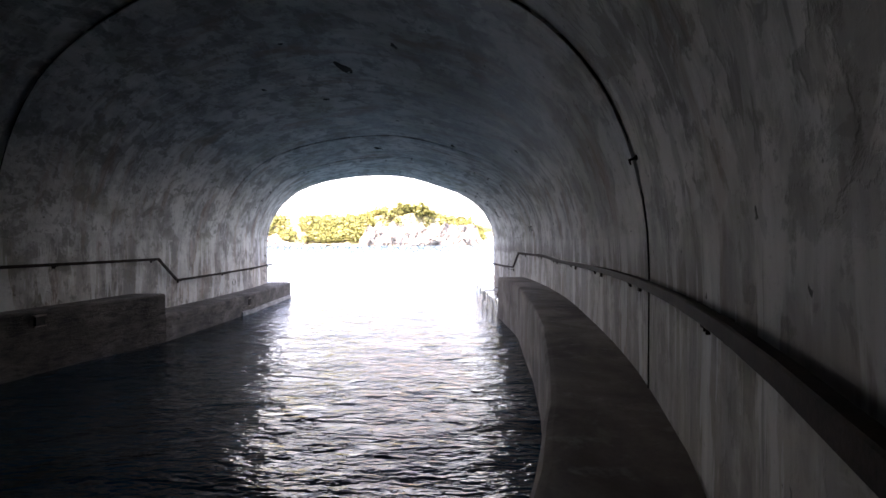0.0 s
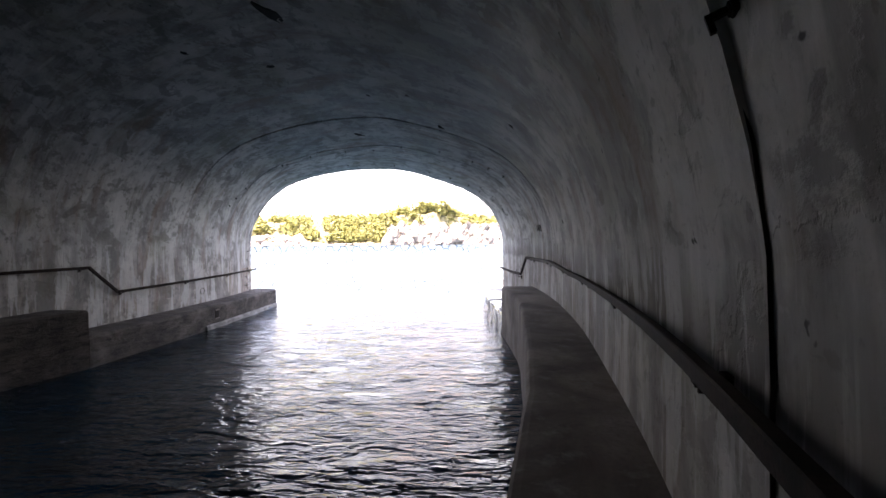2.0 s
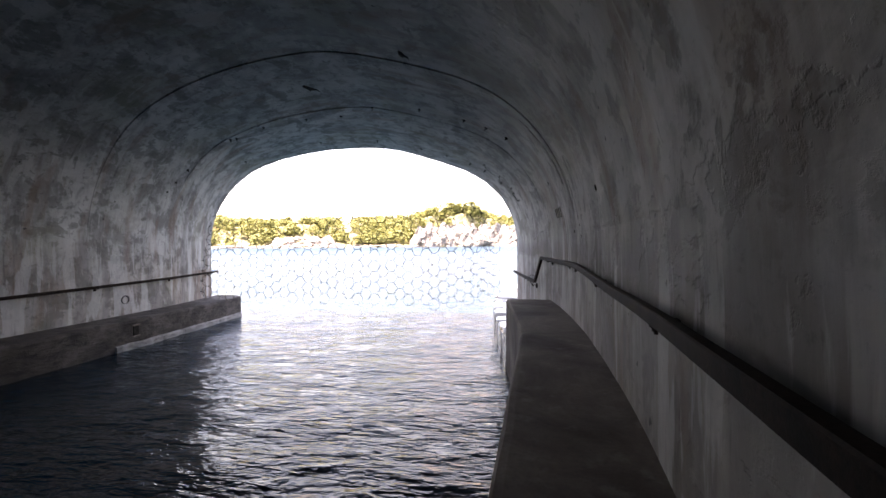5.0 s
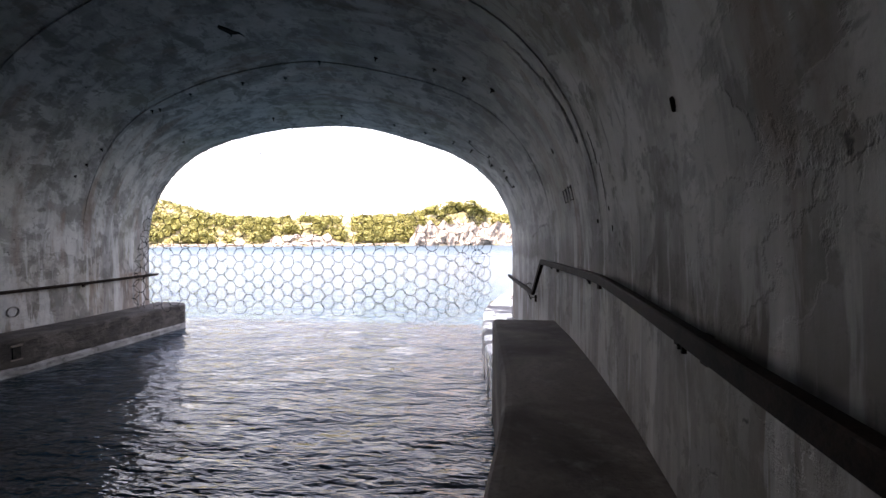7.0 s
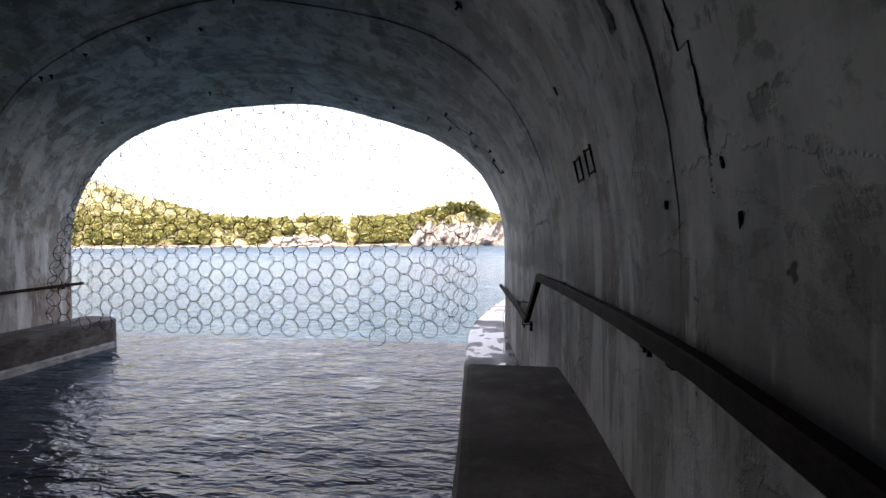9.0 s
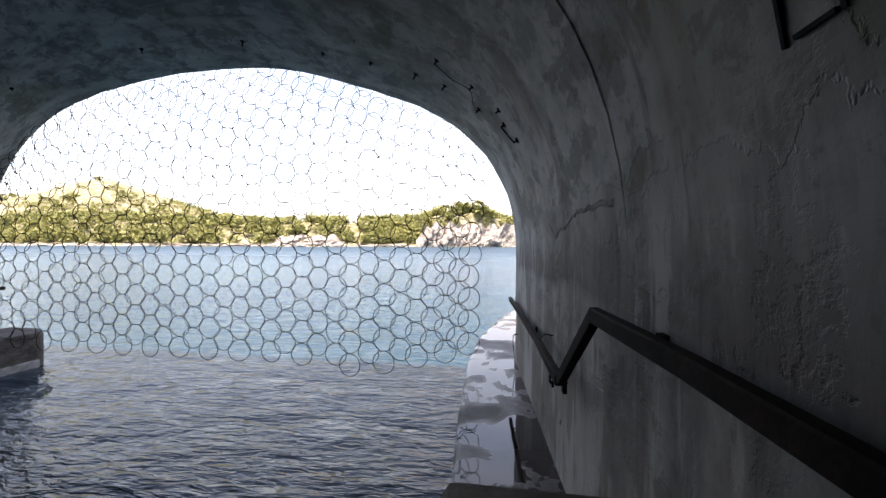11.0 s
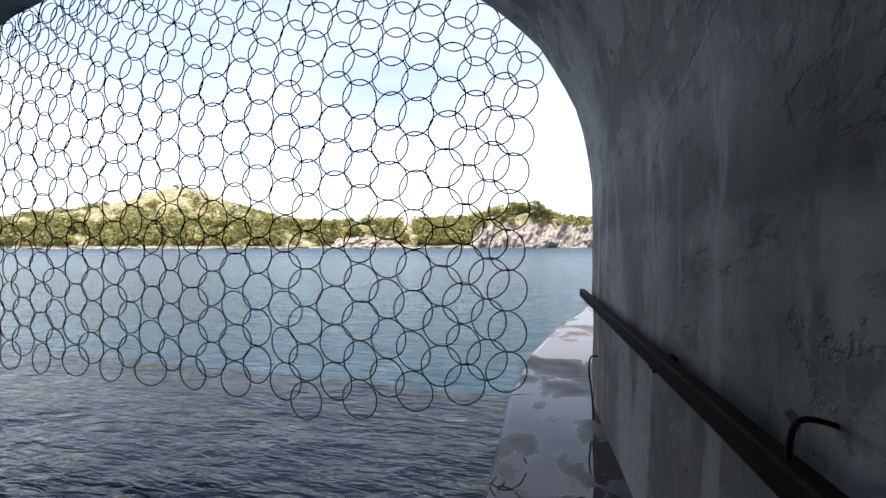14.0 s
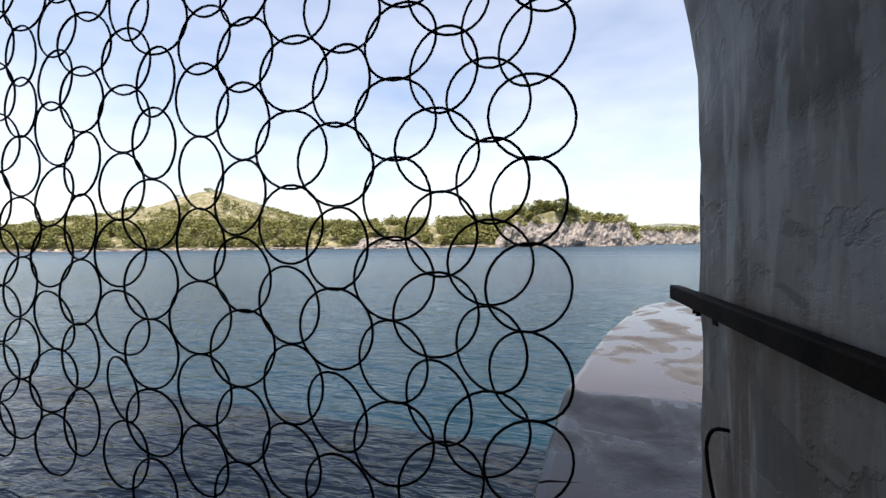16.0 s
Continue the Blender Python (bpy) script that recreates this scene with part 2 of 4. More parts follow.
def water_material():
    """Sea water: sheltered and glassy in the tunnel, roughened by the wind out in the channel."""
    m = Mat("sea_water", 0.06)
    o = m.coord()
    m.b.inputs["IOR"].default_value = 1.33
    deep = m.noise(o, 0.05, 3, 0.5)
    m.colour(m.ramp(deep, [(0.35, (0.003, 0.021, 0.040)), (0.65, (0.005, 0.033, 0.050))]))
    sep = m.t.nodes.new("ShaderNodeSeparateXYZ")
    m.link(o, sep.inputs[0])
    out = m.math("DIVIDE", sep.outputs["Y"], 200.0)
    m.rough(m.ramp(out, [(0.08, 0.045), (0.22, 0.17), (0.8, 0.38)]))
    swell = m.noise(m.coord("Object", (0.75, 1.15, 1)), 0.95, 3, 0.5, 0.5)
    chop = m.noise(m.coord("Object", (0.8, 1.9, 1)), 1.9, 3, 0.5, 0.6)
    rip = m.noise(m.coord("Object", (0.8, 2.5, 1)), 3.6, 3, 0.5, 0.7)
    fine = m.noise(m.coord("Object", (1.0, 2.2, 1)), 9.0, 2, 0.5, 0.4)
    h = m.math("ADD", m.math("ADD", m.math("MULTIPLY", swell, 1.05), m.math("MULTIPLY", chop, 0.50)), m.math("ADD", m.math("MULTIPLY", rip, 0.30), m.math("MULTIPLY", fine, 0.07)))
    m.height(h, 0.9, 0.13)
    return m.m


def rock_material(name, a, b, c, scale=0.25):
    m = Mat(name, 0.9)
    o = m.coord()
    n = m.noise(o, scale, 8, 0.65, 0.5)
    s = m.noise(m.coord("Object", (1.0, 1.0, 3.0)), scale * 2.4, 8, 0.7)
    col = m.ramp(n, [(0.34, a), (0.5, b), (0.68, c)])
    m.colour(m.mix(m.ramp(s, [(0.36, 0.75), (0.5, 0.0)]), col, tuple(v * 0.35 for v in a)))
    m.height(m.mix(0.5, n, s), 0.9, 0.15 / scale)
    return m.m


def leaf_material(name, dark, light):
    m = Mat(name, 0.7)
    g = m.t.nodes.new("ShaderNodeNewGeometry")
    n = m.noise(m.coord(), 0.06, 3, 0.5)
    c = m.ramp(m.math("ADD", m.math("MULTIPLY", g.outputs["Random Per Island"], 0.6), m.math("MULTIPLY", n, 0.5)),
               [(0.15, dark), (0.85, light)])
    m.colour(c)
    return m.m


LINING = lining_material()
LEDGE = ledge_material()
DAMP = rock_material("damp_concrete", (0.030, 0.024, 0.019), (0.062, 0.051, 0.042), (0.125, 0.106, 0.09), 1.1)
BARE = rock_material("washed_concrete", (0.16, 0.15, 0.135), (0.26, 0.245, 0.225), (0.38, 0.365, 0.34), 2.2)
BARE_WALL = rock_material("wall_plaster", (0.17, 0.165, 0.155), (0.29, 0.283, 0.268), (0.42, 0.41, 0.39), 1.6)
WET = wet_material()
RUST = steel_material("rusted_steel", (0.008, 0.005, 0.004), (0.032, 0.018, 0.012), 0.75, 0.1)
WIRE = steel_material("dark_wire", (0.010, 0.010, 0.011), (0.030, 0.028, 0.027), 0.6, 0.5)
WATER = water_material()
ROCK = rock_material("limestone", (0.115, 0.100, 0.088), (0.27, 0.236, 0.208), (0.50, 0.46, 0.41), 0.42)
SCRUB = rock_material("scrub_ground", (0.10, 0.10, 0.040), (0.22, 0.195, 0.095), (0.44, 0.40, 0.29), 0.16)
FAR_HILL = rock_material("far_hill_ground", (0.10, 0.12, 0.10), (0.16, 0.17, 0.14), (0.26, 0.25, 0.22), 0.03)
LEAF = leaf_material("pine_foliage", (0.085, 0.098, 0.024), (0.31, 0.295, 0.090))
BARK = rock_material("bark", (0.05, 0.035, 0.025), (0.10, 0.07, 0.05), (0.15, 0.11, 0.08), 2.0)
PAINT = steel_material("black_paint", (0.012, 0.012, 0.012), (0.03, 0.03, 0.03), 0.8, 0.0)
DARK = steel_material("dark_recess", (0.018, 0.016, 0.014), (0.045, 0.040, 0.035), 0.95, 0.0)


# ---- building helpers ----
def link_mesh(name, bm, material, smooth=False):
    me = bpy.data.meshes.new(name)
    bmesh.ops.recalc_face_normals(bm, faces=bm.faces)
    bm.to_mesh(me)
    bm.free()
    me.materials.append(material)
    if smooth:
        me.polygons.foreach_set("use_smooth", [True] * len(me.polygons))
    return new(name, me)


def part(name, bm, material, parent, label="", smooth=False):
    ob = link_mesh(name, bm, material, smooth)
    ob.parent = parent
    if label:
        ob["label"] = label
    return ob


def raw_mesh(name, verts, faces, material, smooth=False):
    me = bpy.data.meshes.new(name)
    me.from_pydata(verts, [], faces)
    me.materials.append(material)
    me.validate()
    if smooth:
        me.polygons.foreach_set("use_smooth", [True] * len(me.polygons))
    return me


def spline(pts, u):
    """Catmull-Rom through pts (tuples), u from 0 to len(pts) - 1."""
    k = min(max(int(u), 0), len(pts) - 2)
    f = u - k
    p = [np.array(pts[min(max(j, 0), len(pts) - 1)], float) for j in (k - 1, k, k + 1, k + 2)]
    return 0.5 * (2 * p[1] + (p[2] - p[0]) * f + (2 * p[0] - 5 * p[1] + 4 * p[2] - p[3]) * f ** 2
                  + (3 * p[1] - p[0] - 3 * p[2] + p[3]) * f ** 3)


def along(pts, y, axis=1):
    """The x on a polyline of (x, y) at y, smoothed."""
    ys = [p[1] for p in pts]
    return float(np.interp(y, ys, [p[0] for p in pts]))


def sweep(path, profile, closed=True, cap=True):
    """A bmesh of a profile of (side, up) carried along a path of 3D points; side is to the right of the way, level."""
    bm = bmesh.new()
    rings = []
    for k, p in enumerate(path):
        a = Vector(path[max(k - 1, 0)])
        b = Vector(path[min(k + 1, len(path) - 1)])
        way = (b - a).normalized()
        side = way.cross(Vector((0, 0, 1)))
        side = side.normalized() if side.length > 1e-4 else Vector((1, 0, 0))
        up = side.cross(way)
        rings.append([bm.verts.new(Vector(p) + side * s + up * h) for s, h in profile])
    n = len(profile)
    for r0, r1 in zip(rings, rings[1:]):
        for j in range(n if closed else n - 1):
            bm.faces.new((r0[j], r0[(j + 1) % n], r1[(j + 1) % n], r1[j]))
    if cap and closed:
        bm.faces.new(rings[0][::-1])
        bm.faces.new(rings[-1])
    return bm


def box(bm, lo, hi, m=None, bevel=0.0):
    made = bmesh.ops.create_cube(bm, size=1)["verts"]
    s = [b - a for a, b in zip(lo, hi)]
    c = [(a + b) / 2 for a, b in zip(lo, hi)]
    for v in made:
        v.co = Vector((v.co.x * s[0] + c[0], v.co.y * s[1] + c[1], v.co.z * s[2] + c[2]))
    if bevel:
        edges = list({e for v in made for e in v.link_edges})
        made = bmesh.ops.bevel(bm, geom=edges, offset=bevel, segments=2, affect="EDGES")["verts"] or made
        made = list({v for v in made})
    if m is not None:
        for v in made:
            v.co = m @ v.co
    return bm


def tube(path, r, sides=8):
    return sweep(path, [(r * math.cos(2 * math.pi * k / sides), r * math.sin(2 * math.pi * k / sides)) for k in range(sides)])


# ---- tunnel: plan and section ----
WATER_Z, LEDGE_Z, LOW_Z = 0.0, 1.57, 0.70
RIGHT = [(-11.5, -20), (-6.2, -12), (-2.6, -6), (0.74, 0), (2.065, 4.2), (2.74, 9), (2.95, 11.9), (2.99, 14.3), (2.80, 17.3), (2.15, 23.0)]
LEFT = [(-22.0, -13.5), (-17.2, -6.5), (-13.9, -1.2), (-11.0, 3.8), (-9.65, 9.2), (-9.3, 12.4), (-9.2, 15.0), (-9.2, 17.4), (-9.35, 20.4), (-9.7, 23.0)]
# stretches between the lining's joints: plan index from, to, crown heights at both, spring height, how far the wall stands in
STRETCH = [(0, 4, (6.95, 6.95), 2.62, 0.0), (4, 7, (6.935, 6.70), 2.62, 0.030), (7, 8, (6.69, 6.52), 2.62, 0.010), (8, 9, (6.515, 6.34), 2.62, 0.010)]
ROUND = 2.25                          # the arch is a little squarer than an ellipse
ARC = 48
LEVELS = [-0.9 + 3.4 * k / 15 for k in range(16)]
NW = len(LEVELS) + 1


def arch_rise(c):
    """Height of the arch over its springing, as a share of its rise, at c from -1 (left) to 1 (right): the formwork sagged on one side."""
    full = max(1 - abs(c) ** ROUND, 0.0) ** (1 / ROUND)
    return full - 0.042 * math.exp(-((c - 0.55) / 0.24) ** 2) * min(full * 2, 1) + 0.026 * math.exp(-((c + 0.72) / 0.22) ** 2) * min(full * 2, 1)


def stand_in(u, z, start, end, inset):
    """How far the lining stands in at u: each pour begins narrower than the one before it and eases out again, above the walkers' reach only."""
    t = (u - start) / (end - start)
    up = min(max((z - 2.5) / 1.4, 0.0), 1.0)
    return inset * (1 - t) ** 1.5 * up * up * (3 - 2 * up)


def section(u, crown, spring, inset, grow=0.0, span=(0, 9)):
    """Points of the inner face at plan index u: up the right wall, over the arch and down the left wall."""
    r, l = spline(RIGHT, u), spline(LEFT, u)
    across = (l - r) / np.linalg.norm(l - r)
    mid, half = (r + l) / 2, np.linalg.norm(r - l) / 2
    pts = []

    def put(c, z):
        d = stand_in(u, z, *span, inset) - grow
        p = mid - across * c * (half - d)
        pts.append((p[0], p[1], z - d * max(1 - abs(c) ** 3, 0.0)))

    for z in (*LEVELS, spring):
        put(1.0, z)
    for k in range(1, ARC):
        a = math.pi * k / ARC
        c = math.copysign(abs(math.cos(a)) ** (2 / ROUND), math.cos(a))
        put(c, spring + (crown - spring) * arch_rise(c))
    for z in (spring, *LEVELS[::-1]):
        put(-1.0, z)
    return pts


def shell(name, lo, hi, label, category):
    """One wall or the vault: the strip of the section between point lo and point hi, over all stretches, half a metre thick."""
    verts, faces, uvs = [], [], []
    dist = 0.0
    for s0, s1, crown, spring, inset in STRETCH:
        n = max(int((s1 - s0) * 10), 10)
        rows = []
        last = None
        for k in range(n + 1):
            u = s0 + (s1 - s0) * k / n
            top = crown[0] + (crown[1] - crown[0]) * k / n
            inner, outer = section(u, top, spring, inset, 0.0, (s0, s1)), section(u, top, spring, inset, 0.5, (s0, s1))
            c = np.array(inner[len(inner) // 2][:2])
            if last is not None:
                dist += float(np.linalg.norm(c - last))
            last = c
            arc = [0.0]
            for a, b in zip(inner, inner[1:]):
                arc.append(arc[-1] + math.dist(a, b))
            row = []
            for j in range(lo, hi + 1):
                p = Vector(inner[j])
                wob = 0.012 * noise.noise(Vector((dist * 0.35, arc[j] * 0.5, 3.0))) + 0.005 * noise.noise(Vector((dist * 1.6, arc[j] * 1.1, 7.0)))
                out = (Vector(outer[j]) - p).normalized()
                if s1 == 9 and k == n:   # chipped arris at the mouth
                    wob += 0.03 * max(0.0, noise.noise(Vector((arc[j] * 2.3, 1, 5))) + 0.15)
                row.append((p + out * (wob + 0.010), outer[j], (dist, arc[j])))
            rows.append(row)
        base = len(verts)
        w = hi - lo + 1
        for row in rows:
            for a, b, uv in row:
                verts.append(tuple(a))
                uvs.append(uv)
            for a, b, uv in row:
                verts.append(tuple(b))
                uvs.append(uv)
        for k in range(n):
            a, b = base + k * 2 * w, base + (k + 1) * 2 * w
            for j in range(w - 1):
                faces.append((a + j, b + j, b + j + 1, a + j + 1))
                faces.append((a + w + j, a + w + j + 1, b + w + j + 1, b + w + j))
            faces.append((a, a + w, b + w, b))
            faces.append((a + w - 1, b + w - 1, b + 2 * w - 1, a + 2 * w - 1))
        for a in (base, base + n * 2 * w):
            for j in range(w - 1):
                faces.append((a + j, a + j + 1, a + w + j + 1, a + w + j))
    me = raw_mesh(name, verts, faces, LINING)
    layer = me.uv_layers.new(name="UVMap")
    idx = np.zeros(len(me.loops), int)
    me.loops.foreach_get("vertex_index", idx)
    layer.data.foreach_set("uv", np.array(uvs)[idx].ravel())
    bm = bmesh.new()
    bm.from_mesh(me)
    bmesh.ops.recalc_face_normals(bm, faces=bm.faces)
    bm.to_mesh(me)
    bm.free()
    ob = new(name, me)
    return tagged(ob, label, category, kind="structure")


NP = NW + ARC - 1 + NW
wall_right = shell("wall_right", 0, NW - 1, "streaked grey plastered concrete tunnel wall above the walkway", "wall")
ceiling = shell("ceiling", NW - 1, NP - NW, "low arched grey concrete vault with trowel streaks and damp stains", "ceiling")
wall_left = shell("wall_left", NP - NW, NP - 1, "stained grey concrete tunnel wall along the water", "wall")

bm = bmesh.new()
back = [Vector(p) for p in section(0.02, 6.95, 2.62, 0.0, 0.3)]
way = Vector((-0.55, -0.83, 0)).normalized() * 0.4
fa = [bm.verts.new(p) for p in back]
fb = [bm.verts.new(p + way) for p in back]
bm.faces.new(fa)
bm.faces.new(fb[::-1])
for k in range(len(fa)):
    j = (k + 1) % len(fa)
    bm.faces.new((fa[k], fb[k], fb[j], fa[j]))
tagged(link_mesh("wall_back", bm, LEDGE), "dark concrete wall closing the inner tunnel", "wall", kind="structure")

# portal face round the mouth: out of view, added to close the lining and cast shade
bm = bmesh.new()
mouth = section(9, 6.34, 2.62, 0.0, 0.36)
ring_in, ring_out = [], []
for k, (x, y, z) in enumerate(mouth):
    ang = math.atan2(z - 2.0, x + 3.775)
    t = min(30 / max(abs(math.cos(ang)), 1e-6), 5.7 / max(math.sin(ang), 1e-6) if math.sin(ang) > 0 else 1e9)
    ring_in.append((x, z))
    ring_out.append((-3.775 + t * math.cos(ang), max(2.0 + t * math.sin(ang), -3)))
for y in (22.985, 22.3):
    a = [bm.verts.new((x, y, z)) for x, z in ring_in]
    b = [bm.verts.new((x, y, z)) for x, z in ring_out]
    for k in range(len(a) - 1):
        bm.faces.new((a[k], a[k + 1], b[k + 1], b[k]))
tagged(link_mesh("wall_portal", bm, LEDGE), "unseen weathered concrete portal face added round the tunnel mouth", "wall", kind="structure")

# hillside over the tunnel: out of view, added to keep the sun off the mouth
xs, ys = np.linspace(-160, 160, 65), np.linspace(22.2, -160, 50)
verts = [(x, y, 7.4 + (22.2 - y) * 0.45 + 2.0 * min((22.2 - y) / 20, 1.0) * noise.noise(Vector((x * 0.05, y * 0.05, 1)))) for y in ys for x in xs]
faces = [(j * 65 + i, j * 65 + i + 1, (j + 1) * 65 + i + 1, (j + 1) * 65 + i) for j in range(49) for i in range(64)]
tagged(new("hillside", raw_mesh("hillside", verts, faces, SCRUB, True)), "unseen scrubby limestone hillside added above the tunnel to block the sun", "hillside", kind="structure")


# ---- water: one sheet to the horizon ----
def water_sheet():
    verts, faces = [], []

    def grid(x0, x1, y0, y1, nx, ny, amp):
        base = len(verts)
        for j in range(ny + 1):
            for i in range(nx + 1):
                x, y = x0 + (x1 - x0) * i / nx, y0 + (y1 - y0) * j / ny
                edge = 0.0 if i in (0, nx) or j in (0, ny) else 1.0
                z = amp * edge * (0.8 * noise.noise(Vector((x * 0.5, y * 0.8, 0.0))) + 0.45 * noise.noise(Vector((x * 1.4, y * 2.8, 5.0)))
                                  + 0.30 * noise.noise(Vector((x * 2.2, y * 5.4, 9.0))))
                verts.append((x, y, z))
        for j in range(ny):
            for i in range(nx):
                a = base + j * (nx + 1) + i
                faces.append((a, a + 1, a + nx + 2, a + nx + 1))

    grid(-26, 8, -22, 44, 300, 620, 0.026)
    far = [(-3000, -22, -26, 44), (8, -22, 3000, 44), (-3000, 44, 3000, 4000), (-3000, -400, 3000, -22)]
    for x0, y0, x1, y1 in far:
        b = len(verts)
        verts.extend([(x0, y0, 0), (x1, y0, 0), (x1, y1, 0), (x0, y1, 0)])
        faces.append((b, b + 1, b + 2, b + 3))
    ob = new("water", raw_mesh("water", verts, faces, WATER, True))
    return tagged(ob, "rippled dark blue-green sea water reflecting the sky", "water", kind="structure")


water_sheet()


# ---- ledges ----
def ledge_strip(name, edge, wall, y0, y1, top, label, step=0.35, mat=LEDGE, chip=0.02):
    """A solid walkway between its water edge and the wall, with a worn, rounded nose."""
    bm = bmesh.new()
    n = max(int((y1 - y0) / step), 2)
    rows = []
    for k in range(n + 1):
        y = y0 + (y1 - y0) * k / n
        e, w = along(edge, y), along(wall, y)
        s = 1 if w > e else -1
        c = chip * (0.6 + noise.noise(Vector((y * 1.7, e, 2))))
        d = 0.015 * noise.noise(Vector((y * 0.8, 4, e)))
        prof = [(e + s * 0.02, -1.2), (e + d, 0.1), (e + d * 0.5, top - 0.05 - c), (e + s * (0.018 + c), top - 0.01),
                (e + s * (0.07 + c), top + 0.0), ((e + w) / 2, top + d * 0.5), (w + s * 0.12, top), (w + s * 0.12, -1.2)]
        rows.append([bm.verts.new((x, y, z)) for x, z in prof])
    m = len(rows[0])
    for a, b in zip(rows, rows[1:]):
        for j in range(m):
            bm.faces.new((a[j], a[(j + 1) % m], b[(j + 1) % m], b[j]))
    bm.faces.new(rows[0])
    bm.faces.new(rows[-1][::-1])
    return link_mesh(name, bm, mat)


R_EDGE = [(-13.5, -20), (-7.3, -12), (-3.65, -6), (-0.10, 0), (0.83, 2.9), (1.17, 4.3), (1.52, 6.4), (1.69, 7.5), (1.86, 9.2), (1.99, 11.5), (2.10, 13.2), (2.10, 14.2), (1.99, 15.6), (1.86, 17.2)]
R_LOW = [(1.88, 17.2), (1.62, 19.0), (1.45, 20.8), (1.29, 23.0), (1.30, 24.8), (1.42, 25.9), (1.66, 27.7), (2.32, 30.8), (2.9, 31.7)]
R_WALL = RIGHT
L_EDGE = [(-20.6, -14), (-15.9, -6.5), (-12.7, -1.2), (-10.3, 5.0), (-9.1, 9.3), (-8.30, 12.78)]
L_LOW = [(-8.30, 12.78), (-8.22, 15.0), (-8.24, 18.5), (-8.40, 21.0), (-8.55, 23.1), (-8.66, 23.35), (-8.95, 23.5)]
tagged(ledge_strip("walkway_right", R_EDGE, R_WALL, -19.5, 17.2, LEDGE_Z, ""), "raised brown-grey concrete walkway beside the tunnel wall", "walkway", kind="structure")
SKEW = 0.32                           # the slab joints run askew to the mouth


def skewed(ob, y0, y1):
    """Shears a slab so that its joints lie askew, from nothing at y0 to the full skew at y1."""
    for v in ob.data.vertices:
        v.co.y += SKEW * (min(v.co.x, 2.6) - 1.3) * min(max((v.co.y - y0) / (y1 - y0), 0.0), 1.0)
    return ob


low_in = ledge_strip("walkway_low", R_LOW, R_WALL, 17.21, 22.98, LOW_Z, "", mat=WET)
skewed(low_in, 17.3, 22.9)
tagged(low_in, "lower wet concrete walkway with puddles at the tunnel mouth", "walkway", kind="structure")
OUT_WALL = [(6.0, 23.0), (6.0, 40.0)]
quay = tagged(new("quay", None), "wet concrete quay slabs with puddles outside the mouth", "quay", kind="structure")
for y0, y1 in ((23.01, 25.96), (25.975, 28.6), (28.615, 31.6)):
    slab = ledge_strip("slab", R_LOW, OUT_WALL, y0, y1, LOW_Z - 0.012 * (y1 > 26), "", mat=WET, chip=0.03)
    skewed(slab, 20.0, 22.0)
    slab.parent = quay
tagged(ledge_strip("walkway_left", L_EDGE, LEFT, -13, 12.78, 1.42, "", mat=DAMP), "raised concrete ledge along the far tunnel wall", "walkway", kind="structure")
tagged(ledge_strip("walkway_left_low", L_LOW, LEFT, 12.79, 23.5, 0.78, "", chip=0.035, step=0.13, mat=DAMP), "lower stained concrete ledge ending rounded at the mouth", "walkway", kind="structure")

# treads down from the raised walkway
steps = tagged(new("steps", None), "worn concrete steps from the raised walkway to the lower one", "steps")
for k in range(4):
    y0 = 17.2 + 0.3 * k
    bm = box(bmesh.new(), (along(R_LOW, y0 + 0.15) + 0.16, y0 + 0.003, LOW_Z - 0.2), (along(RIGHT, y0) - 0.0, y0 + 0.297, LEDGE_Z - 0.174 * (k + 1)), bevel=0.012)
    part("tread", bm, LEDGE, steps)

# washed plinth at the waterline of the far ledge
bm = bmesh.new()
rows = []
for k in range(60):
    y = 17.25 + 5.9 * k / 59
    e = along(L_LOW, y)
    c = 0.02 * noise.noise(Vector((y * 1.9, 1, 1)))
    prof = [(e - 0.1, -0.5), (e + 0.06 + c, -0.5), (e + 0.05 + c, 0.13 + c), (e + 0.015, 0.17 + c * 1.5), (e - 0.1, 0.19 + c)]
    rows.append([bm.verts.new((x, y, z)) for x, z in prof])
for a, b in zip(rows, rows[1:]):
    for j in range(5):
        bm.faces.new((a[j], a[(j + 1) % 5], b[(j + 1) % 5], b[j]))
bm.faces.new(rows[0])
bm.faces.new(rows[-1][::-1])
tagged(link_mesh("trim_plinth", bm, BARE), "pale washed concrete plinth along the waterline", "plinth", kind="structure")


# ---- handrails ----
def rail_bar(points, side):
    """A heavy rusted bar with eased edges; side: +1 when the wall is to the right of the way."""
    s = side
    prof = [(0.004 * s, -0.082), (0.050 * s, -0.082), (0.056 * s, -0.076), (0.056 * s, -0.012), (0.050 * s, -0.006), (0.006 * s, -0.006), (0, -0.013), (0, -0.077)]
    return sweep(points, prof)


def smooth_path(pts, n):
    return [tuple(spline(pts, (len(pts) - 1) * k / n)) for k in range(n + 1)]


def offset_line(plan, y0, y1, level, off, step=0.5):
    n = max(int(abs(y1 - y0) / step), 1)
    ys = [y0 + (y1 - y0) * k / n for k in range(n + 1)]
    return [(along_smooth(plan, y) + off, y, level(y)) for y in ys]


def rail_level(y):
    """The right handrail dips a little on its way."""
    return float(np.interp(y, [-18, 1, 3, 6, 8, 11, 12.5, 14, 15.5, 17.3], [2.63, 2.63, 2.62, 2.575, 2.54, 2.48, 2.505, 2.545, 2.52, 2.53]))


def table_of(plan):
    pts = [spline(plan, (len(plan) - 1) * k / 300) for k in range(301)]
    return [(float(p[0]), float(p[1])) for p in pts]


R_TABLE, L_TABLE = table_of(RIGHT), table_of(LEFT)


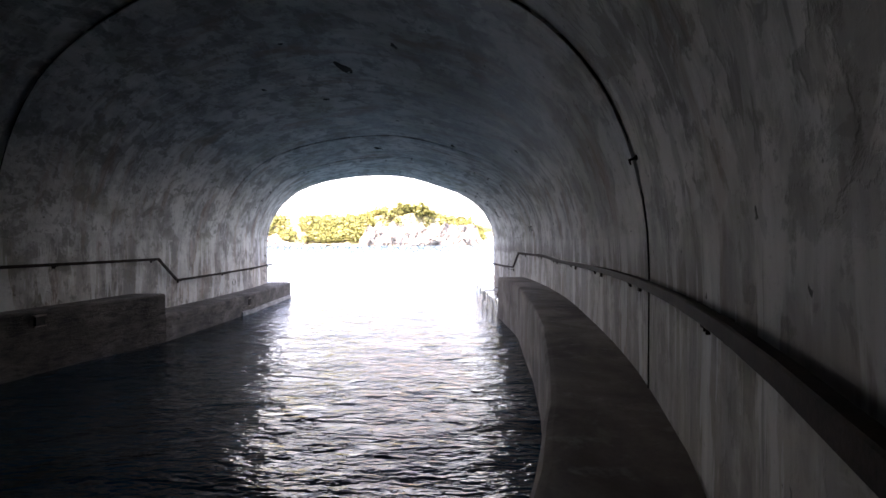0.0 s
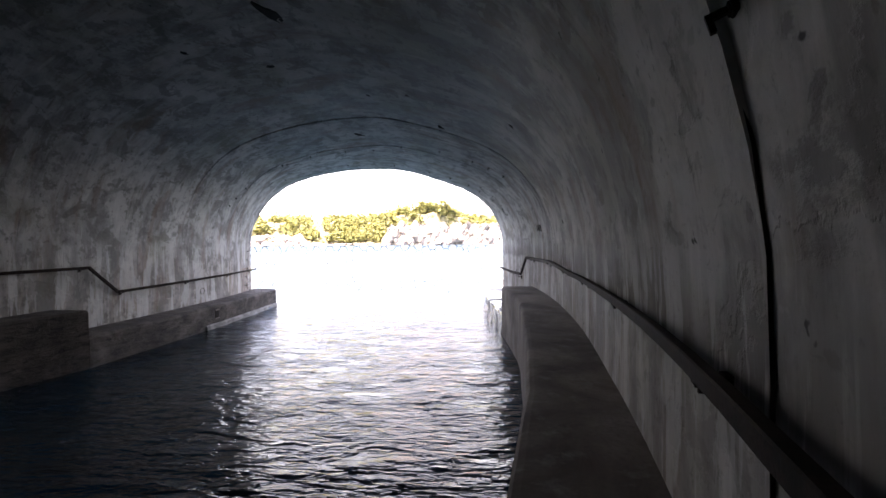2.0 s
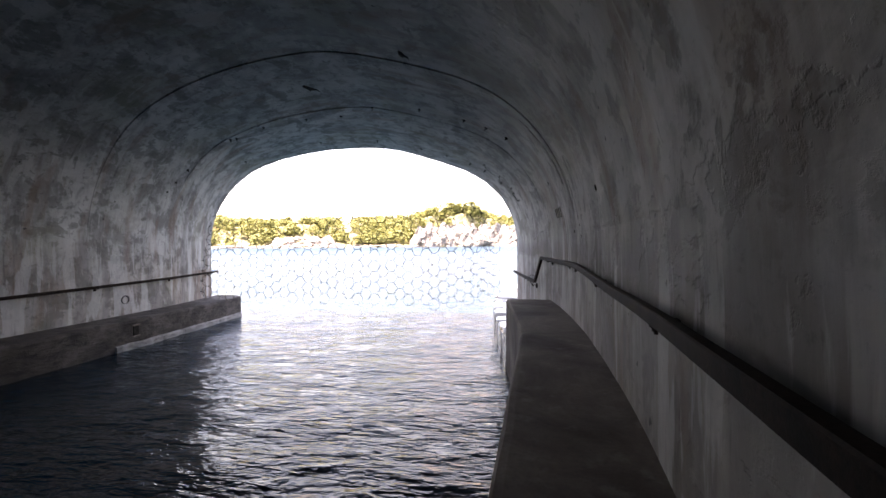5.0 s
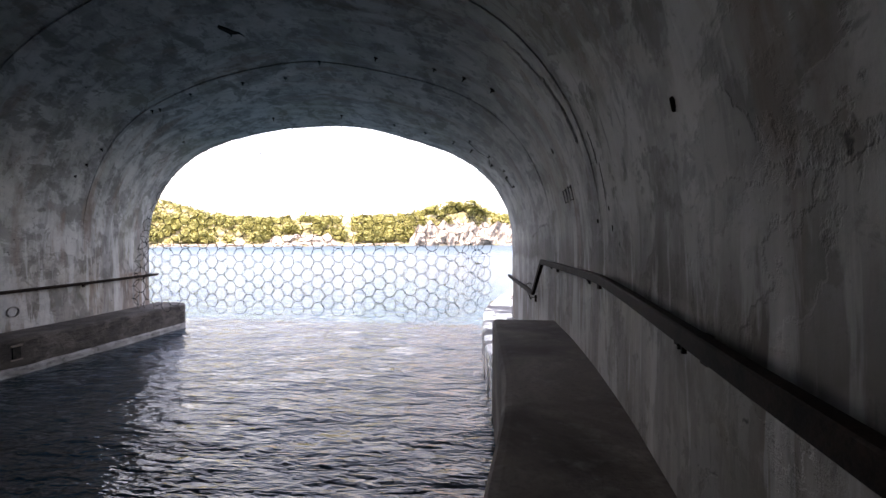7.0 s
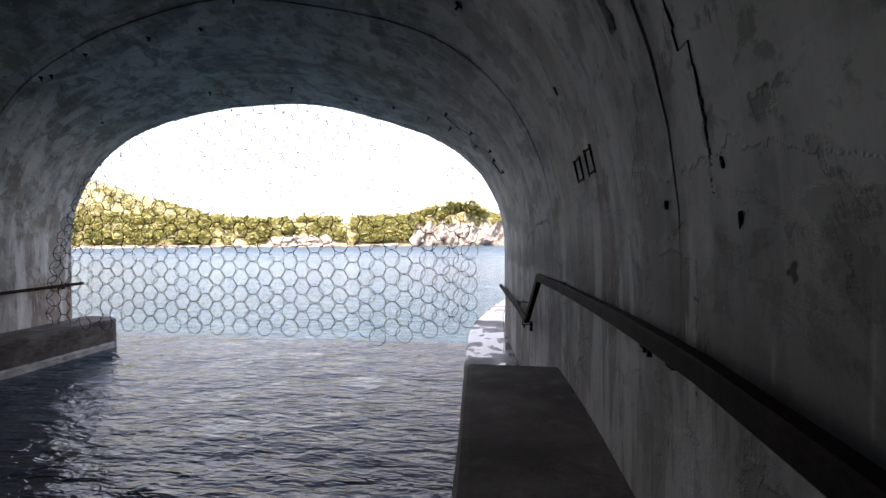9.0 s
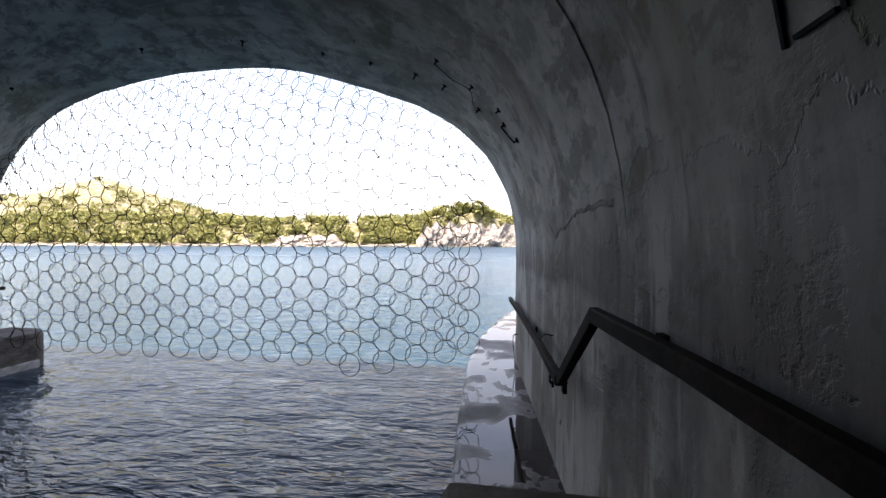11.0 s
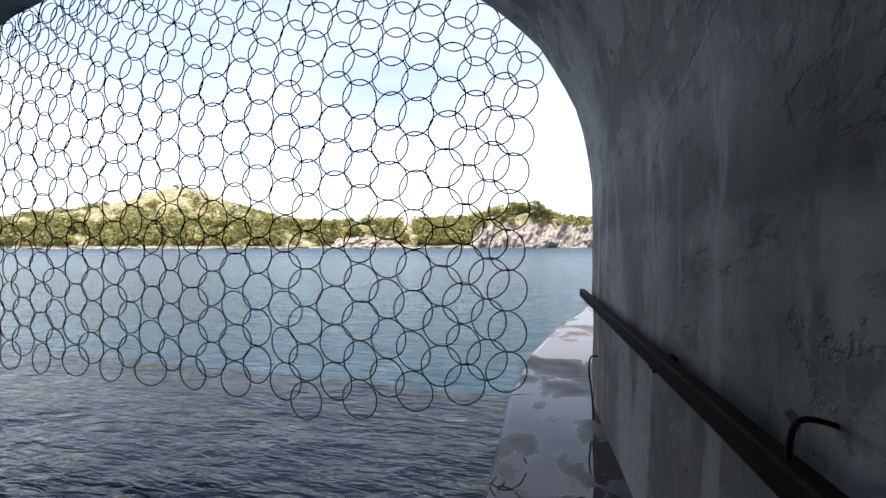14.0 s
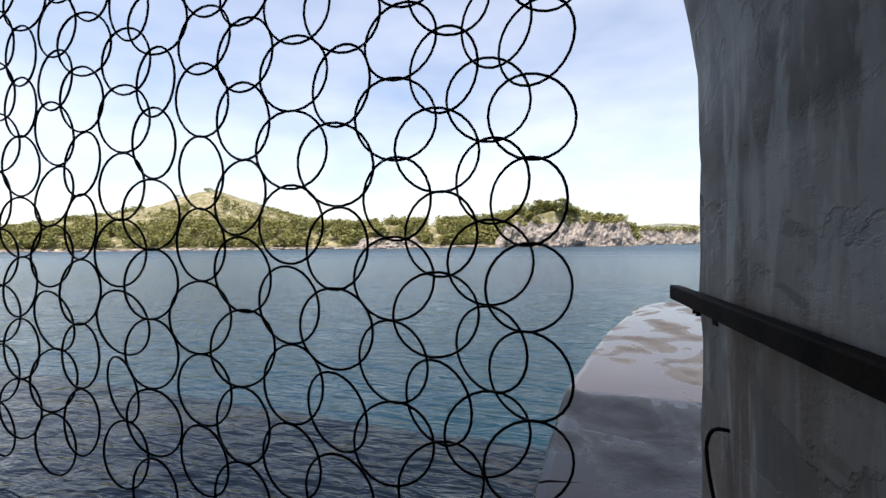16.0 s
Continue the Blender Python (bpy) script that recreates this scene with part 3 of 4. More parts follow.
def along_smooth(plan, y):
    return along(R_TABLE if plan is RIGHT else L_TABLE, y)


def wall_way(plan, y):
    """The heading of a wall at y, as a turn about z."""
    dx = along_smooth(plan, y + 0.2) - along_smooth(plan, y - 0.2)
    return math.atan2(-dx, 0.4)


def bracket(x, y, z, plan, sign, parent):
    """Flat arm from the wall plate to the bar, with a stay beneath."""
    m = Matrix.Translation((x, y, z)) @ Matrix.Rotation(wall_way(plan, y), 4, "Z")
    bm = bmesh.new()
    for lo, hi in (((0.0, -0.022, -0.074), (0.14, 0.022, -0.064)), ((0.0, -0.022, -0.074), (0.012, 0.022, -0.02)), ((0.10, -0.035, -0.15), (0.13, 0.035, -0.03)),
                   ((0.016, -0.024, -0.105), (0.034, -0.008, -0.07)), ((0.016, 0.026, -0.10), (0.032, 0.040, -0.07))):
        box(bm, (min(lo[0] * sign, hi[0] * sign), lo[1], lo[2]), (max(lo[0] * sign, hi[0] * sign), hi[1], hi[2]), m)
    part("bracket", bm, RUST, parent)


rail_r = tagged(new("handrail", None), "rusty dark brown steel handrail bracketed to the tunnel wall", "handrail")
part("bar", rail_bar(offset_line(RIGHT, -18, 15.4, rail_level, -0.125) + [(along_smooth(RIGHT, 16.3) - 0.15, 16.3, rail_level(16.3)), (2.608, 17.20, 2.53)], 1), RUST, rail_r)
kink = [(2.605, 17.22, 2.53), (2.50, 17.99, 1.955)]
part("sloping_bar", rail_bar([kink[0], tuple((np.array(kink[0]) + kink[1]) / 2), kink[1]], 1), RUST, rail_r)
part("low_bar", rail_bar([(2.498, 18.0, 1.95), (2.40, 19.6, 1.89), (2.21, 21.6, 1.855), (2.035, 23.14, 1.865)], 1), RUST, rail_r)
for y in (-5.0, -2.6, -0.3, 2.15, 4.6, 6.9, 9.5, 11.95, 14.35, 16.8):
    bracket(along_smooth(RIGHT, y) - 0.122, y, rail_level(y) - 0.018, RIGHT, 1, rail_r)
for y, x in ((18.35, 2.48), (20.4, 2.34), (22.75, 2.08)):
    bracket(x, y, 1.855, RIGHT, 1, rail_r)

rail_l = tagged(new("handrail", None), "rusty steel handrail on the far tunnel wall", "handrail")
part("bar", rail_bar(offset_line(LEFT, -12, 13.70, lambda y: 2.44, 0.115), -1), RUST, rail_l)
part("sloping_bar", rail_bar([(-9.10, 13.71, 2.44), (-9.09, 14.15, 2.07), (-9.08, 14.60, 1.70)], -1), RUST, rail_l)
part("low_bar", rail_bar([(-9.08, 14.61, 1.70), (-9.085, 17.6, 1.73), (-9.22, 20.4, 1.76), (-9.54, 23.2, 1.80)], -1), RUST, rail_l)
for y in (1.0, 4.0, 7.2, 10.4, 13.5):
    bracket(along_smooth(LEFT, y) + 0.112, y, 2.44, LEFT, -1, rail_l)
for y, x, z in ((14.75, -9.08, 1.70), (17.6, -9.085, 1.73), (20.4, -9.22, 1.76), (22.7, -9.50, 1.795)):
    bracket(x, y, z, LEFT, -1, rail_l)


# ---- fittings on the lining ----
def on_vault(u, ang, lift=0.0):
    """A place on the vault at plan index u and arch angle (degrees from the right springing), and its inward normal."""
    st = next(s for s in STRETCH if s[0] <= u <= s[1])
    r, l = spline(RIGHT, u), spline(LEFT, u)
    mid, half = (r + l) / 2, (r - l) / 2
    a = radians(ang)
    rise = st[2][0] + (st[2][1] - st[2][0]) * (u - st[0]) / (st[1] - st[0]) - st[3]
    c = math.copysign(abs(math.cos(a)) ** (2 / ROUND), math.cos(a))
    z = st[3] + rise * arch_rise(c)
    d = stand_in(u, z, st[0], st[1], st[4])
    p = mid + half * c * (1 - d / np.linalg.norm(half))
    place = Vector((p[0], p[1], z - d * (1 - abs(c) ** 3)))
    hw = float(np.linalg.norm(half))
    dirn = Vector((*(half / hw), 0)) * (math.cos(a) / hw) + Vector((0, 0, math.sin(a) / rise))
    inward = -dirn.normalized()
    return place + inward * (lift - 0.004), inward


def anchor_bolt(u, ang, long=0.07):
    place, n = on_vault(u, ang)
    m = Matrix.Translation(place) @ n.to_track_quat("Z", "Y").to_matrix().to_4x4()
    root = tagged(new("anchor_bolt", None), "rusty anchor bolt with plate in the vault", "bolt", group="anchor bolts round the vault")
    root.matrix_world = m
    bm = box(bmesh.new(), (-0.03, -0.03, -0.03), (0.03, 0.03, 0.010), bevel=0.004)
    part("plate", bm, RUST, root)
    bm = bmesh.new()
    bmesh.ops.create_cone(bm, cap_ends=True, segments=6, radius1=0.015, radius2=0.012, depth=long)
    bmesh.ops.translate(bm, verts=bm.verts, vec=(0, 0, long / 2))
    part("stud", bm, RUST, root)
    return place + n * 0.05


GRID_U = [0.02 + 8.97 * k / 299 for k in range(300)]
GRID_A = [1.0 + 178.0 * k / 177 for k in range(178)]
GRID = np.array([[tuple(on_vault(u, a)[0]) for a in GRID_A] for u in GRID_U])


def snap(p):
    """Plan index and arch angle of the vault's point nearest to p."""
    d = ((GRID - np.array(p)) ** 2).sum(axis=2)
    i, j = np.unravel_index(int(d.argmin()), d.shape)
    return GRID_U[i], GRID_A[j]


rng = random.Random(4)
for p in ((-0.07, 17.57, 6.2), (1.0, 17.12, 5.8), (1.5, 16.9, 5.4), (1.96, 16.52, 5.1), (-2.86, 19.27, 6.5), (-3.98, 19.47, 6.5), (-6.66, 19.78, 6.1),
          (-6.45, 19.9, 6.1), (-8.19, 19.92, 5.2), (-8.78, 19.76, 4.5), (-8.6, 19.85, 4.8), (-0.98, 21.87, 6.1), (-0.01, 21.66, 5.8), (1.67, 20.81, 4.7),
          (1.98, 20.09, 4.42), (-2.6, 21.9, 6.4), (-4.6, 21.95, 6.4), (0.75, 21.3, 5.4), (1.2, 21.1, 5.1), (-7.4, 21.9, 5.6), (-5.4, 19.6, 6.4), (-1.6, 18.4, 6.5)):
    anchor_bolt(*snap(p), rng.uniform(0.04, 0.09))


def spall(p, r, stretch=1.0, seed=0):
    """A broken-out patch in the plaster: ragged rim round a dark core."""
    place, n = on_vault(*snap(p))
    m = Matrix.Translation(place - n * 0.02) @ n.to_track_quat("Z", "Y").to_matrix().to_4x4()
    rg = random.Random(seed)
    bm = bmesh.new()
    rims = [[], [], []]
    for k in range(13):
        a = 2 * math.pi * k / 13
        ro = r * rg.uniform(0.6, 1.35)
        for rim, f, z in zip(rims, (1.25, 1.0, 0.62), (-0.01, 0.026, 0.020)):
            rim.append(bm.verts.new(m @ Vector((ro * f * math.cos(a) * stretch, ro * f * math.sin(a), z))))
    for a, b in zip(rims, rims[1:]):
        for k in range(13):
            bm.faces.new((a[k], a[(k + 1) % 13], b[(k + 1) % 13], b[k]))
    bm.faces.new(rims[-1])
    return tagged(link_mesh("plaster_break", bm, DARK), "dark broken patch in the vault plaster", "plaster break", group="breaks in the plaster")


for k, (p, r, st) in enumerate((((-2.2, 9.98, 6.8), 0.13, 2.2), ((-3.27, 8.83, 6.9), 0.06, 0.5), ((-2.75, 17.5, 6.6), 0.13, 1.6), ((-3.29, 12.07, 6.8), 0.09, 0.8), ((-0.4, 12.85, 6.4), 0.05, 2.0),
                                ((0.2, 14.7, 6.2), 0.06, 2.5), ((-1.6, 13.6, 6.6), 0.05, 1.0), ((1.9, 11.5, 5.3), 0.05, 1.8), ((-4.6, 11.2, 6.8), 0.05, 1.4), ((-0.8, 8.0, 6.6), 0.05, 2.2),
                                ((2.99, 13.97, 3.12), 0.018, 0.6), ((3.0, 13.85, 2.96), 0.022, 0.5), ((3.0, 14.40, 3.02), 0.018, 1.0), ((2.9, 12.2, 3.4), 0.03, 0.7), ((2.75, 15.9, 4.0), 0.03, 0.6))):
    spall(p, r, st, k)


def cable(points, r, name, label, category):
    ob = link_mesh(name, tube(smooth_path(points, 18), r, 6), WIRE, True)
    return tagged(ob, label, category)


def on_face(p, lift):
    place, n = on_vault(*snap(p))
    return place + n * lift


a, b, c = on_face((1.21, 20.41, 5.17), 0.05), on_face((1.65, 20.28, 4.79), 0.05), on_face((1.71, 20.94, 4.63), 0.04)
for p in (a, b, c):
    anchor_bolt(*snap(p), 0.06)
cable([tuple(a), tuple((a + b) / 2 + Vector((0, 0, -0.03))), tuple(b), tuple((b + c) / 2 + Vector((0, 0, -0.03))), tuple(c)], 0.006, "cable", "thin dark cable slung between anchor bolts", "cable")
a, b = on_face((2.07, 20.22, 4.26), 0.045), on_face((2.22, 20.03, 4.03), 0.045)
cable([tuple(a), tuple((a + b) / 2), tuple(b)], 0.011, "rod", "short rusty rod fixed to the vault", "rod")
for p in (a, b):
    anchor_bolt(*snap(p), 0.05)
cable([(2.60, 19.36, 1.93), (2.50, 19.32, 1.955), (2.45, 19.25, 1.91), (2.46, 19.22, 1.82), (2.50, 19.18, 1.72)], 0.007, "loose_cable", "curled black cable end over the handrail", "cable")
cable([(2.24, 22.60, 1.27), (2.15, 22.62, 1.27), (2.125, 22.66, 1.18), (2.13, 22.64, 1.06), (2.15, 22.60, 0.90), (2.16, 22.58, 0.69)], 0.009, "loose_cable", "short black cable end hanging down the wall", "cable")


def crack(points, width, label):
    """A thin open crack: a dark sliver that follows the plaster."""
    bm = bmesh.new()
    prev = None
    n = 26
    for k in range(n + 1):
        q = spline(points, (len(points) - 1) * k / n)
        place, nn = on_vault(*snap(tuple(q)))
        w = width * (0.35 + abs(noise.noise(Vector((k * 0.8, 3, width * 90))))) * (1 if 0 < k < n else 0.2)
        j = Vector((0, 1, 0)) * 0.02 * noise.noise(Vector((k * 0.6, 8, 2)))
        row = [bm.verts.new(place + j + Vector((0, -w, 0)) - nn * 0.03), bm.verts.new(place + j + Vector((0, -w, 0)) + nn * 0.004),
               bm.verts.new(place + j + Vector((0, w, 0)) + nn * 0.004), bm.verts.new(place + j + Vector((0, w, 0)) - nn * 0.03)]
        if prev:
            for a in range(4):
                bm.faces.new((prev[a], prev[(a + 1) % 4], row[(a + 1) % 4], row[a]))
        prev = row
    return tagged(link_mesh("crack", bm, DARK), label, "crack")


crack([(2.85, 14.17, 3.78), (2.89, 14.1, 3.64), (2.95, 14.06, 3.43), (2.98, 14.02, 3.21)], 0.004, "thin dark crack down the plastered wall")

def plaster_lip(points, thick, reach, away, label):
    """The broken edge of a coat of plaster: proud and ragged along the line, feathering out towards one side."""
    bm = bmesh.new()
    prev = None
    n = 40
    away = Vector(away)
    line = [snap(p) for p in points]
    for k in range(n + 1):
        u, ang = spline(line, (len(line) - 1) * k / n)
        place, nn = on_vault(u, max(ang, 0.6))
        side = (away - nn * away.dot(nn)).normalized()
        j = side * 0.03 * noise.noise(Vector((k * 0.55, 4, thick * 70))) + side * 0.012 * noise.noise(Vector((k * 1.9, 1, thick * 50)))
        t = thick * (0.55 + 0.9 * abs(noise.noise(Vector((k * 0.7, 2, reach * 9))))) * (1 if 0 < k < n else 0.1)
        w = reach * (0.7 + 0.6 * noise.noise(Vector((k * 0.3, 6, reach))))
        row = [bm.verts.new(place + j - nn * 0.03), bm.verts.new(place + j + nn * t), bm.verts.new(place + j + side * w * 0.3 + nn * t * 0.8),
               bm.verts.new(place + j + side * w - nn * 0.012), bm.verts.new(place + j + side * w - nn * 0.03)]
        if prev:
            for a in range(5):
                bm.faces.new((prev[a], prev[(a + 1) % 5], row[(a + 1) % 5], row[a]))
        prev = row
    return tagged(link_mesh("plaster_lip", bm, BARE_WALL), label, "plaster edge", group="broken plaster edges")


for pts, thick, reach, away in (
        ([(2.51, 19.68, 3.04), (2.54, 19.45, 2.94), (2.58, 19.2, 2.875), (2.6, 18.95, 2.95), (2.62, 18.75, 3.02), (2.65, 18.45, 3.035), (2.68, 18.2, 3.04), (2.72, 17.85, 3.03), (2.76, 17.4, 3.06)], 0.007, 0.075, (0, 0, 1)),
        ([(2.94, 14.03, 3.36), (2.95, 14.03, 3.2), (2.96, 13.99, 3.12), (2.97, 13.98, 3.03)], 0.005, 0.05, (0, 1, 0)),
        ([(1.9, 14.85, 4.8), (2.2, 14.75, 4.5), (2.45, 14.65, 4.1), (2.7, 14.6, 3.7)], 0.014, 0.07, (0, -1, 0))):
    plaster_lip(pts, thick, reach, away, "ragged broken edge of a coat of grey wall plaster")


def joint_strip(u, crown, spring, j0, j1, width, material, name, label, lift):
    """A narrow fillet of mastic along a joint of the lining."""
    bm = bmesh.new()
    prev = None
    pts = section(u, crown, spring, 0.0)
    r, l = spline(RIGHT, u), spline(LEFT, u)
    mid = Vector((*((r + l) / 2), 2.5))
    d = Vector((*(spline(RIGHT, u + 0.05) - spline(RIGHT, u - 0.05)), 0)).normalized()
    for j in range(j0, j1):
        p = Vector(pts[j])
        inn = (mid - p)
        inn -= d * inn.dot(d)
        inn.normalize()
        w = width * (0.7 + 0.7 * abs(noise.noise(Vector((j * 0.9, u, 1)))))
        c = p + d * 0.02 * noise.noise(Vector((j * 0.7, u, 5)))
        row = [bm.verts.new(c - d * w / 2 - inn * 0.03), bm.verts.new(c - d * w / 2 + inn * lift), bm.verts.new(c + d * w / 2 + inn * lift), bm.verts.new(c + d * w / 2 - inn * 0.03)]
        if prev:
            for a in range(4):
                bm.faces.new((prev[a], prev[(a + 1) % 4], row[(a + 1) % 4], row[a]))
        prev = row
    ob = link_mesh(name, bm, material)
    return tagged(ob, label, "trim", kind="structure")


joint_strip(4.0, 6.94, 2.62, 10, NP - 12, 0.005, DARK, "trim_joint", "dark open joint filled with tar across the vault", 0.003)

m_hook = bmesh.new()
place, inn = on_vault(*snap((1.90, 4.12, 3.66)))
mm = Matrix.Translation(place) @ inn.to_track_quat("Z", "Y").to_matrix().to_4x4()
box(m_hook, (-0.03, -0.02, -0.03), (0.03, 0.02, 0.015), mm, 0.006)
box(m_hook, (-0.010, -0.010, 0.01), (0.010, 0.010, 0.07), mm)
box(m_hook, (-0.010, -0.045, 0.055), (0.010, 0.010, 0.072), mm)
tagged(link_mesh("wall_hook", m_hook, RUST), "rusty hook let into the vault joint", "hook")


def wall_bar(y, z, w, h, tilt=0.0):
    """A painted stroke on the right wall."""
    place, n = on_vault(*snap((2.9, y, z)))
    m = Matrix.Translation(place) @ Matrix.Rotation(wall_way(RIGHT, y), 4, "Z") @ Matrix.Rotation(math.asin(n.z), 4, "Y") @ Matrix.Rotation(radians(tilt), 4, "X")
    return box(bmesh.new(), (-0.006, -w / 2, -h / 2), (0.06, w / 2, h / 2), m)


sign = tagged(new("painted_marks", None), "black painted strokes on the stained wall", "graffiti")
for y, z, w, h, tilt in ((16.00, 3.38, 0.013, 0.17, 5), (15.86, 3.38, 0.013, 0.17, 5), (15.93, 3.46, 0.12, 0.011, 0), (15.93, 3.30, 0.12, 0.011, 0),
                         (15.64, 3.41, 0.013, 0.19, 4), (15.50, 3.41, 0.013, 0.19, 0), (15.57, 3.50, 0.12, 0.010, 0), (15.57, 3.32, 0.12, 0.010, 0)):
    part("stroke", wall_bar(y, z, w, h, tilt), PAINT, sign)


def drain(x, y, z, w, h, label):
    root = tagged(new("drain_opening", None), label, "drain", group="drain openings in the ledge")
    root.location = (x, y, z)
    bm = bmesh.new()
    box(bm, (-0.05, -w / 2, -h / 2), (0.012, w / 2, h / 2))
    part("recess", bm, DARK, root)
    for lo, hi in (((-0.05, -w / 2 - 0.04, h / 2), (0.02, w / 2 + 0.04, h / 2 + 0.04)), ((-0.05, -w / 2 - 0.04, -h / 2 - 0.03), (0.02, w / 2 + 0.04, -h / 2))):
        part("lintel", box(bmesh.new(), lo, hi, bevel=0.006), LEDGE, root)


drain(along(L_LOW, 17.9), 17.9, 0.48, 0.16, 0.26, "dark square drain opening in the ledge face")
drain(along(L_EDGE, 9.6) + 0.02, 9.6, 1.18, 0.22, 0.20, "dark drain opening in the raised ledge face")


ring_v, ring_f = [], []
for k in range(32):
    a = 2 * math.pi * k / 32
    for r, dx in ((0.115, -0.03), (0.115, 0.012), (0.140, 0.012), (0.140, -0.03)):
        ring_v.append((along_smooth(LEFT, 18.6) + dx, 18.6 + r * math.cos(a), 1.22 + r * math.sin(a) * 0.9))
for k in range(32):
    for j in range(4):
        ring_f.append((k * 4 + j, k * 4 + (j + 1) % 4, ((k + 1) % 32) * 4 + (j + 1) % 4, ((k + 1) % 32) * 4 + j))
tagged(new("painted_ring", raw_mesh("painted_ring", ring_v, ring_f, BARE)), "faded pale ring painted on the far wall", "graffiti")


# ---- ring net across the mouth ----
def arch_height(x):
    return 2.62 + 3.72 * arch_rise(min(max((x + 3.775) / 5.925, -1.0), 1.0))


def net_y(x, z):
    return 23.14 - (0.88 + 0.15 * min(max((1.2 - x) / 0.7, 0.0), 1.0)) * (1 - math.exp(-max(arch_height(x) - z, 0.0) / 1.0)) + 0.05 * noise.noise(Vector((x * 0.5, z * 0.5, 3)))


def ring_mesh(radius, wire, seg=26, sides=5):
    verts, faces = [], []
    for k in range(seg):
        a = 2 * math.pi * k / seg
        for j in range(sides):
            b = 2 * math.pi * j / sides
            q = radius + wire * math.cos(b)
            verts.append((q * math.cos(a), wire * math.sin(b), q * math.sin(a)))
    for k in range(seg):
        for j in range(sides):
            a, b = k * sides + j, k * sides + (j + 1) % sides
            c, d = ((k + 1) % seg) * sides + (j + 1) % sides, ((k + 1) % seg) * sides + j
            faces.append((a, b, c, d))
    return verts, faces


RING_R = 0.194
ring_v, ring_f = ring_mesh(RING_R, 0.0067)
ring_me = raw_mesh("ring", ring_v, ring_f, WIRE, True)
net = tagged(new("ring_net", None), "black steel ring net hanging across the tunnel mouth", "net")
rng = random.Random(11)
# the free edge hangs slack: its columns crowd together and each hangs a third of a ring above the last
cols = [(1.39, 1.15), (1.205, 1.25), (0.99, 1.005), (0.775, 1.165), (0.515, 0.924), (0.237, 1.03), (-0.041, 0.80), (-0.328, 0.945), (-0.649, 0.735), (-0.915, 0.90), (-1.238, 1.06)]
while cols[-1][0] > -9.3:
    cols.append((cols[-1][0] - 0.308, 0.88 if len(cols) % 2 else 1.075))
far_v, far_f = [], []
single = 0
for c, (x0, z0) in enumerate(cols):
    row = 0
    while True:
        edge = max(0.0, 1 - c / 6)
        pitch = 0.375 + 0.013 * min(c / 4, 1.0)
        z = z0 + row * pitch - 0.03 * max(row - 5, 0) * (1 - edge)
        x = x0 + (0.11 * edge - 0.10 * (1 - edge)) * min(max((z - 2.7) / 1.5, 0.0), 1.0)
        row += 1
        if z > arch_height(x) + 0.12:
            break
        if arch_height(x) < 2.65 and z > 3.0:
            break
        m = (Matrix.Translation((x + rng.uniform(-0.012, 0.012), net_y(x, z) + (0.012 if c % 2 else -0.012), z + rng.uniform(-0.012, 0.012)))
             @ Euler((radians(rng.gauss(0, 4)), 0, radians(rng.gauss(0, 5) + ((24 if row % 2 else -20) * edge))), "XYZ").to_matrix().to_4x4())
        if single < 300 and x > -4.6:
            ob = new("ring", ring_me)
            ob.parent = net
            ob.matrix_basis = m
            single += 1
        else:
            b = len(far_v)
            far_v.extend(tuple(m @ Vector(v)) for v in ring_v)
            far_f.extend(tuple(b + i for i in f) for f in ring_f)
rest = new("ring_mesh", raw_mesh("ring_mesh", far_v, far_f, WIRE, True))
rest.parent = net
tagged(rest, "rings of the net further along the mouth", kind="stuff")


# ---- far shore ----
AXIS = radians(20.0)
FROM = Vector((2.0, 19.0, 0.0))
E_D, E_R = Vector((-math.sin(AXIS), math.cos(AXIS), 0)), Vector((math.cos(AXIS), math.sin(AXIS), 0))
SHORE = 300.0


def shore_place(q, d, z=0.0):
    """A place at depth d; q is its side step scaled to the shoreline's depth."""
    p = FROM + E_D * d + E_R * (q * d / SHORE)
    return Vector((p.x, p.y, z))


def smooth01(t):
    t = min(max(t, 0.0), 1.0)
    return t * t * (3 - 2 * t)


def land(q, d):
    """Height of the far shore."""
    end = smooth01((131 - q) / 10)
    front = float(np.interp(q, [-420, -330, -200, -90, -50, -15, 25, 50, 80, 105, 125], [10, 11, 13, 14.5, 14.5, 15, 17.5, 21.5, 22.5, 17.5, 14]))
    bluff = math.exp(-((q - 70) / 30) ** 2) + 0.6 * math.exp(-((q + 35) / 20) ** 2)
    reach = 48 - 38 * min(bluff, 1.0)
    h = 1.6 * smooth01((d - SHORE) / 3) + front * smooth01((d - SHORE - 1) / reach)
    h += 6 * smooth01((d - 350) / 150)
    h += 41 * math.exp(-abs((q + 158) / 50) ** 1.7) * smooth01((d - 330) / 170) + 13 * math.exp(-((q + 250) / 70) ** 2) * smooth01((d - 330) / 170)
    h += 1.6 * noise.noise(Vector((q * 0.08, d * 0.05, 0))) * smooth01((d - SHORE) / 12) + 0.7 * noise.noise(Vector((q * 0.35, d * 0.3, 4)))
    return -2 + (h + 2) * end


qs = np.linspace(-420, 136, 330)
ds = np.concatenate([np.linspace(297, 330, 24), np.linspace(334, 640, 40)])
verts = [tuple(shore_place(q, d + 2.5 * noise.noise(Vector((q * 0.12, 0, 8))), land(q, d) if d > 298 else -2)) for d in ds for q in qs]
nq = len(qs)
faces = [(j * nq + i, j * nq + i + 1, (j + 1) * nq + i + 1, (j + 1) * nq + i) for j in range(len(ds) - 1) for i in range(nq - 1)]
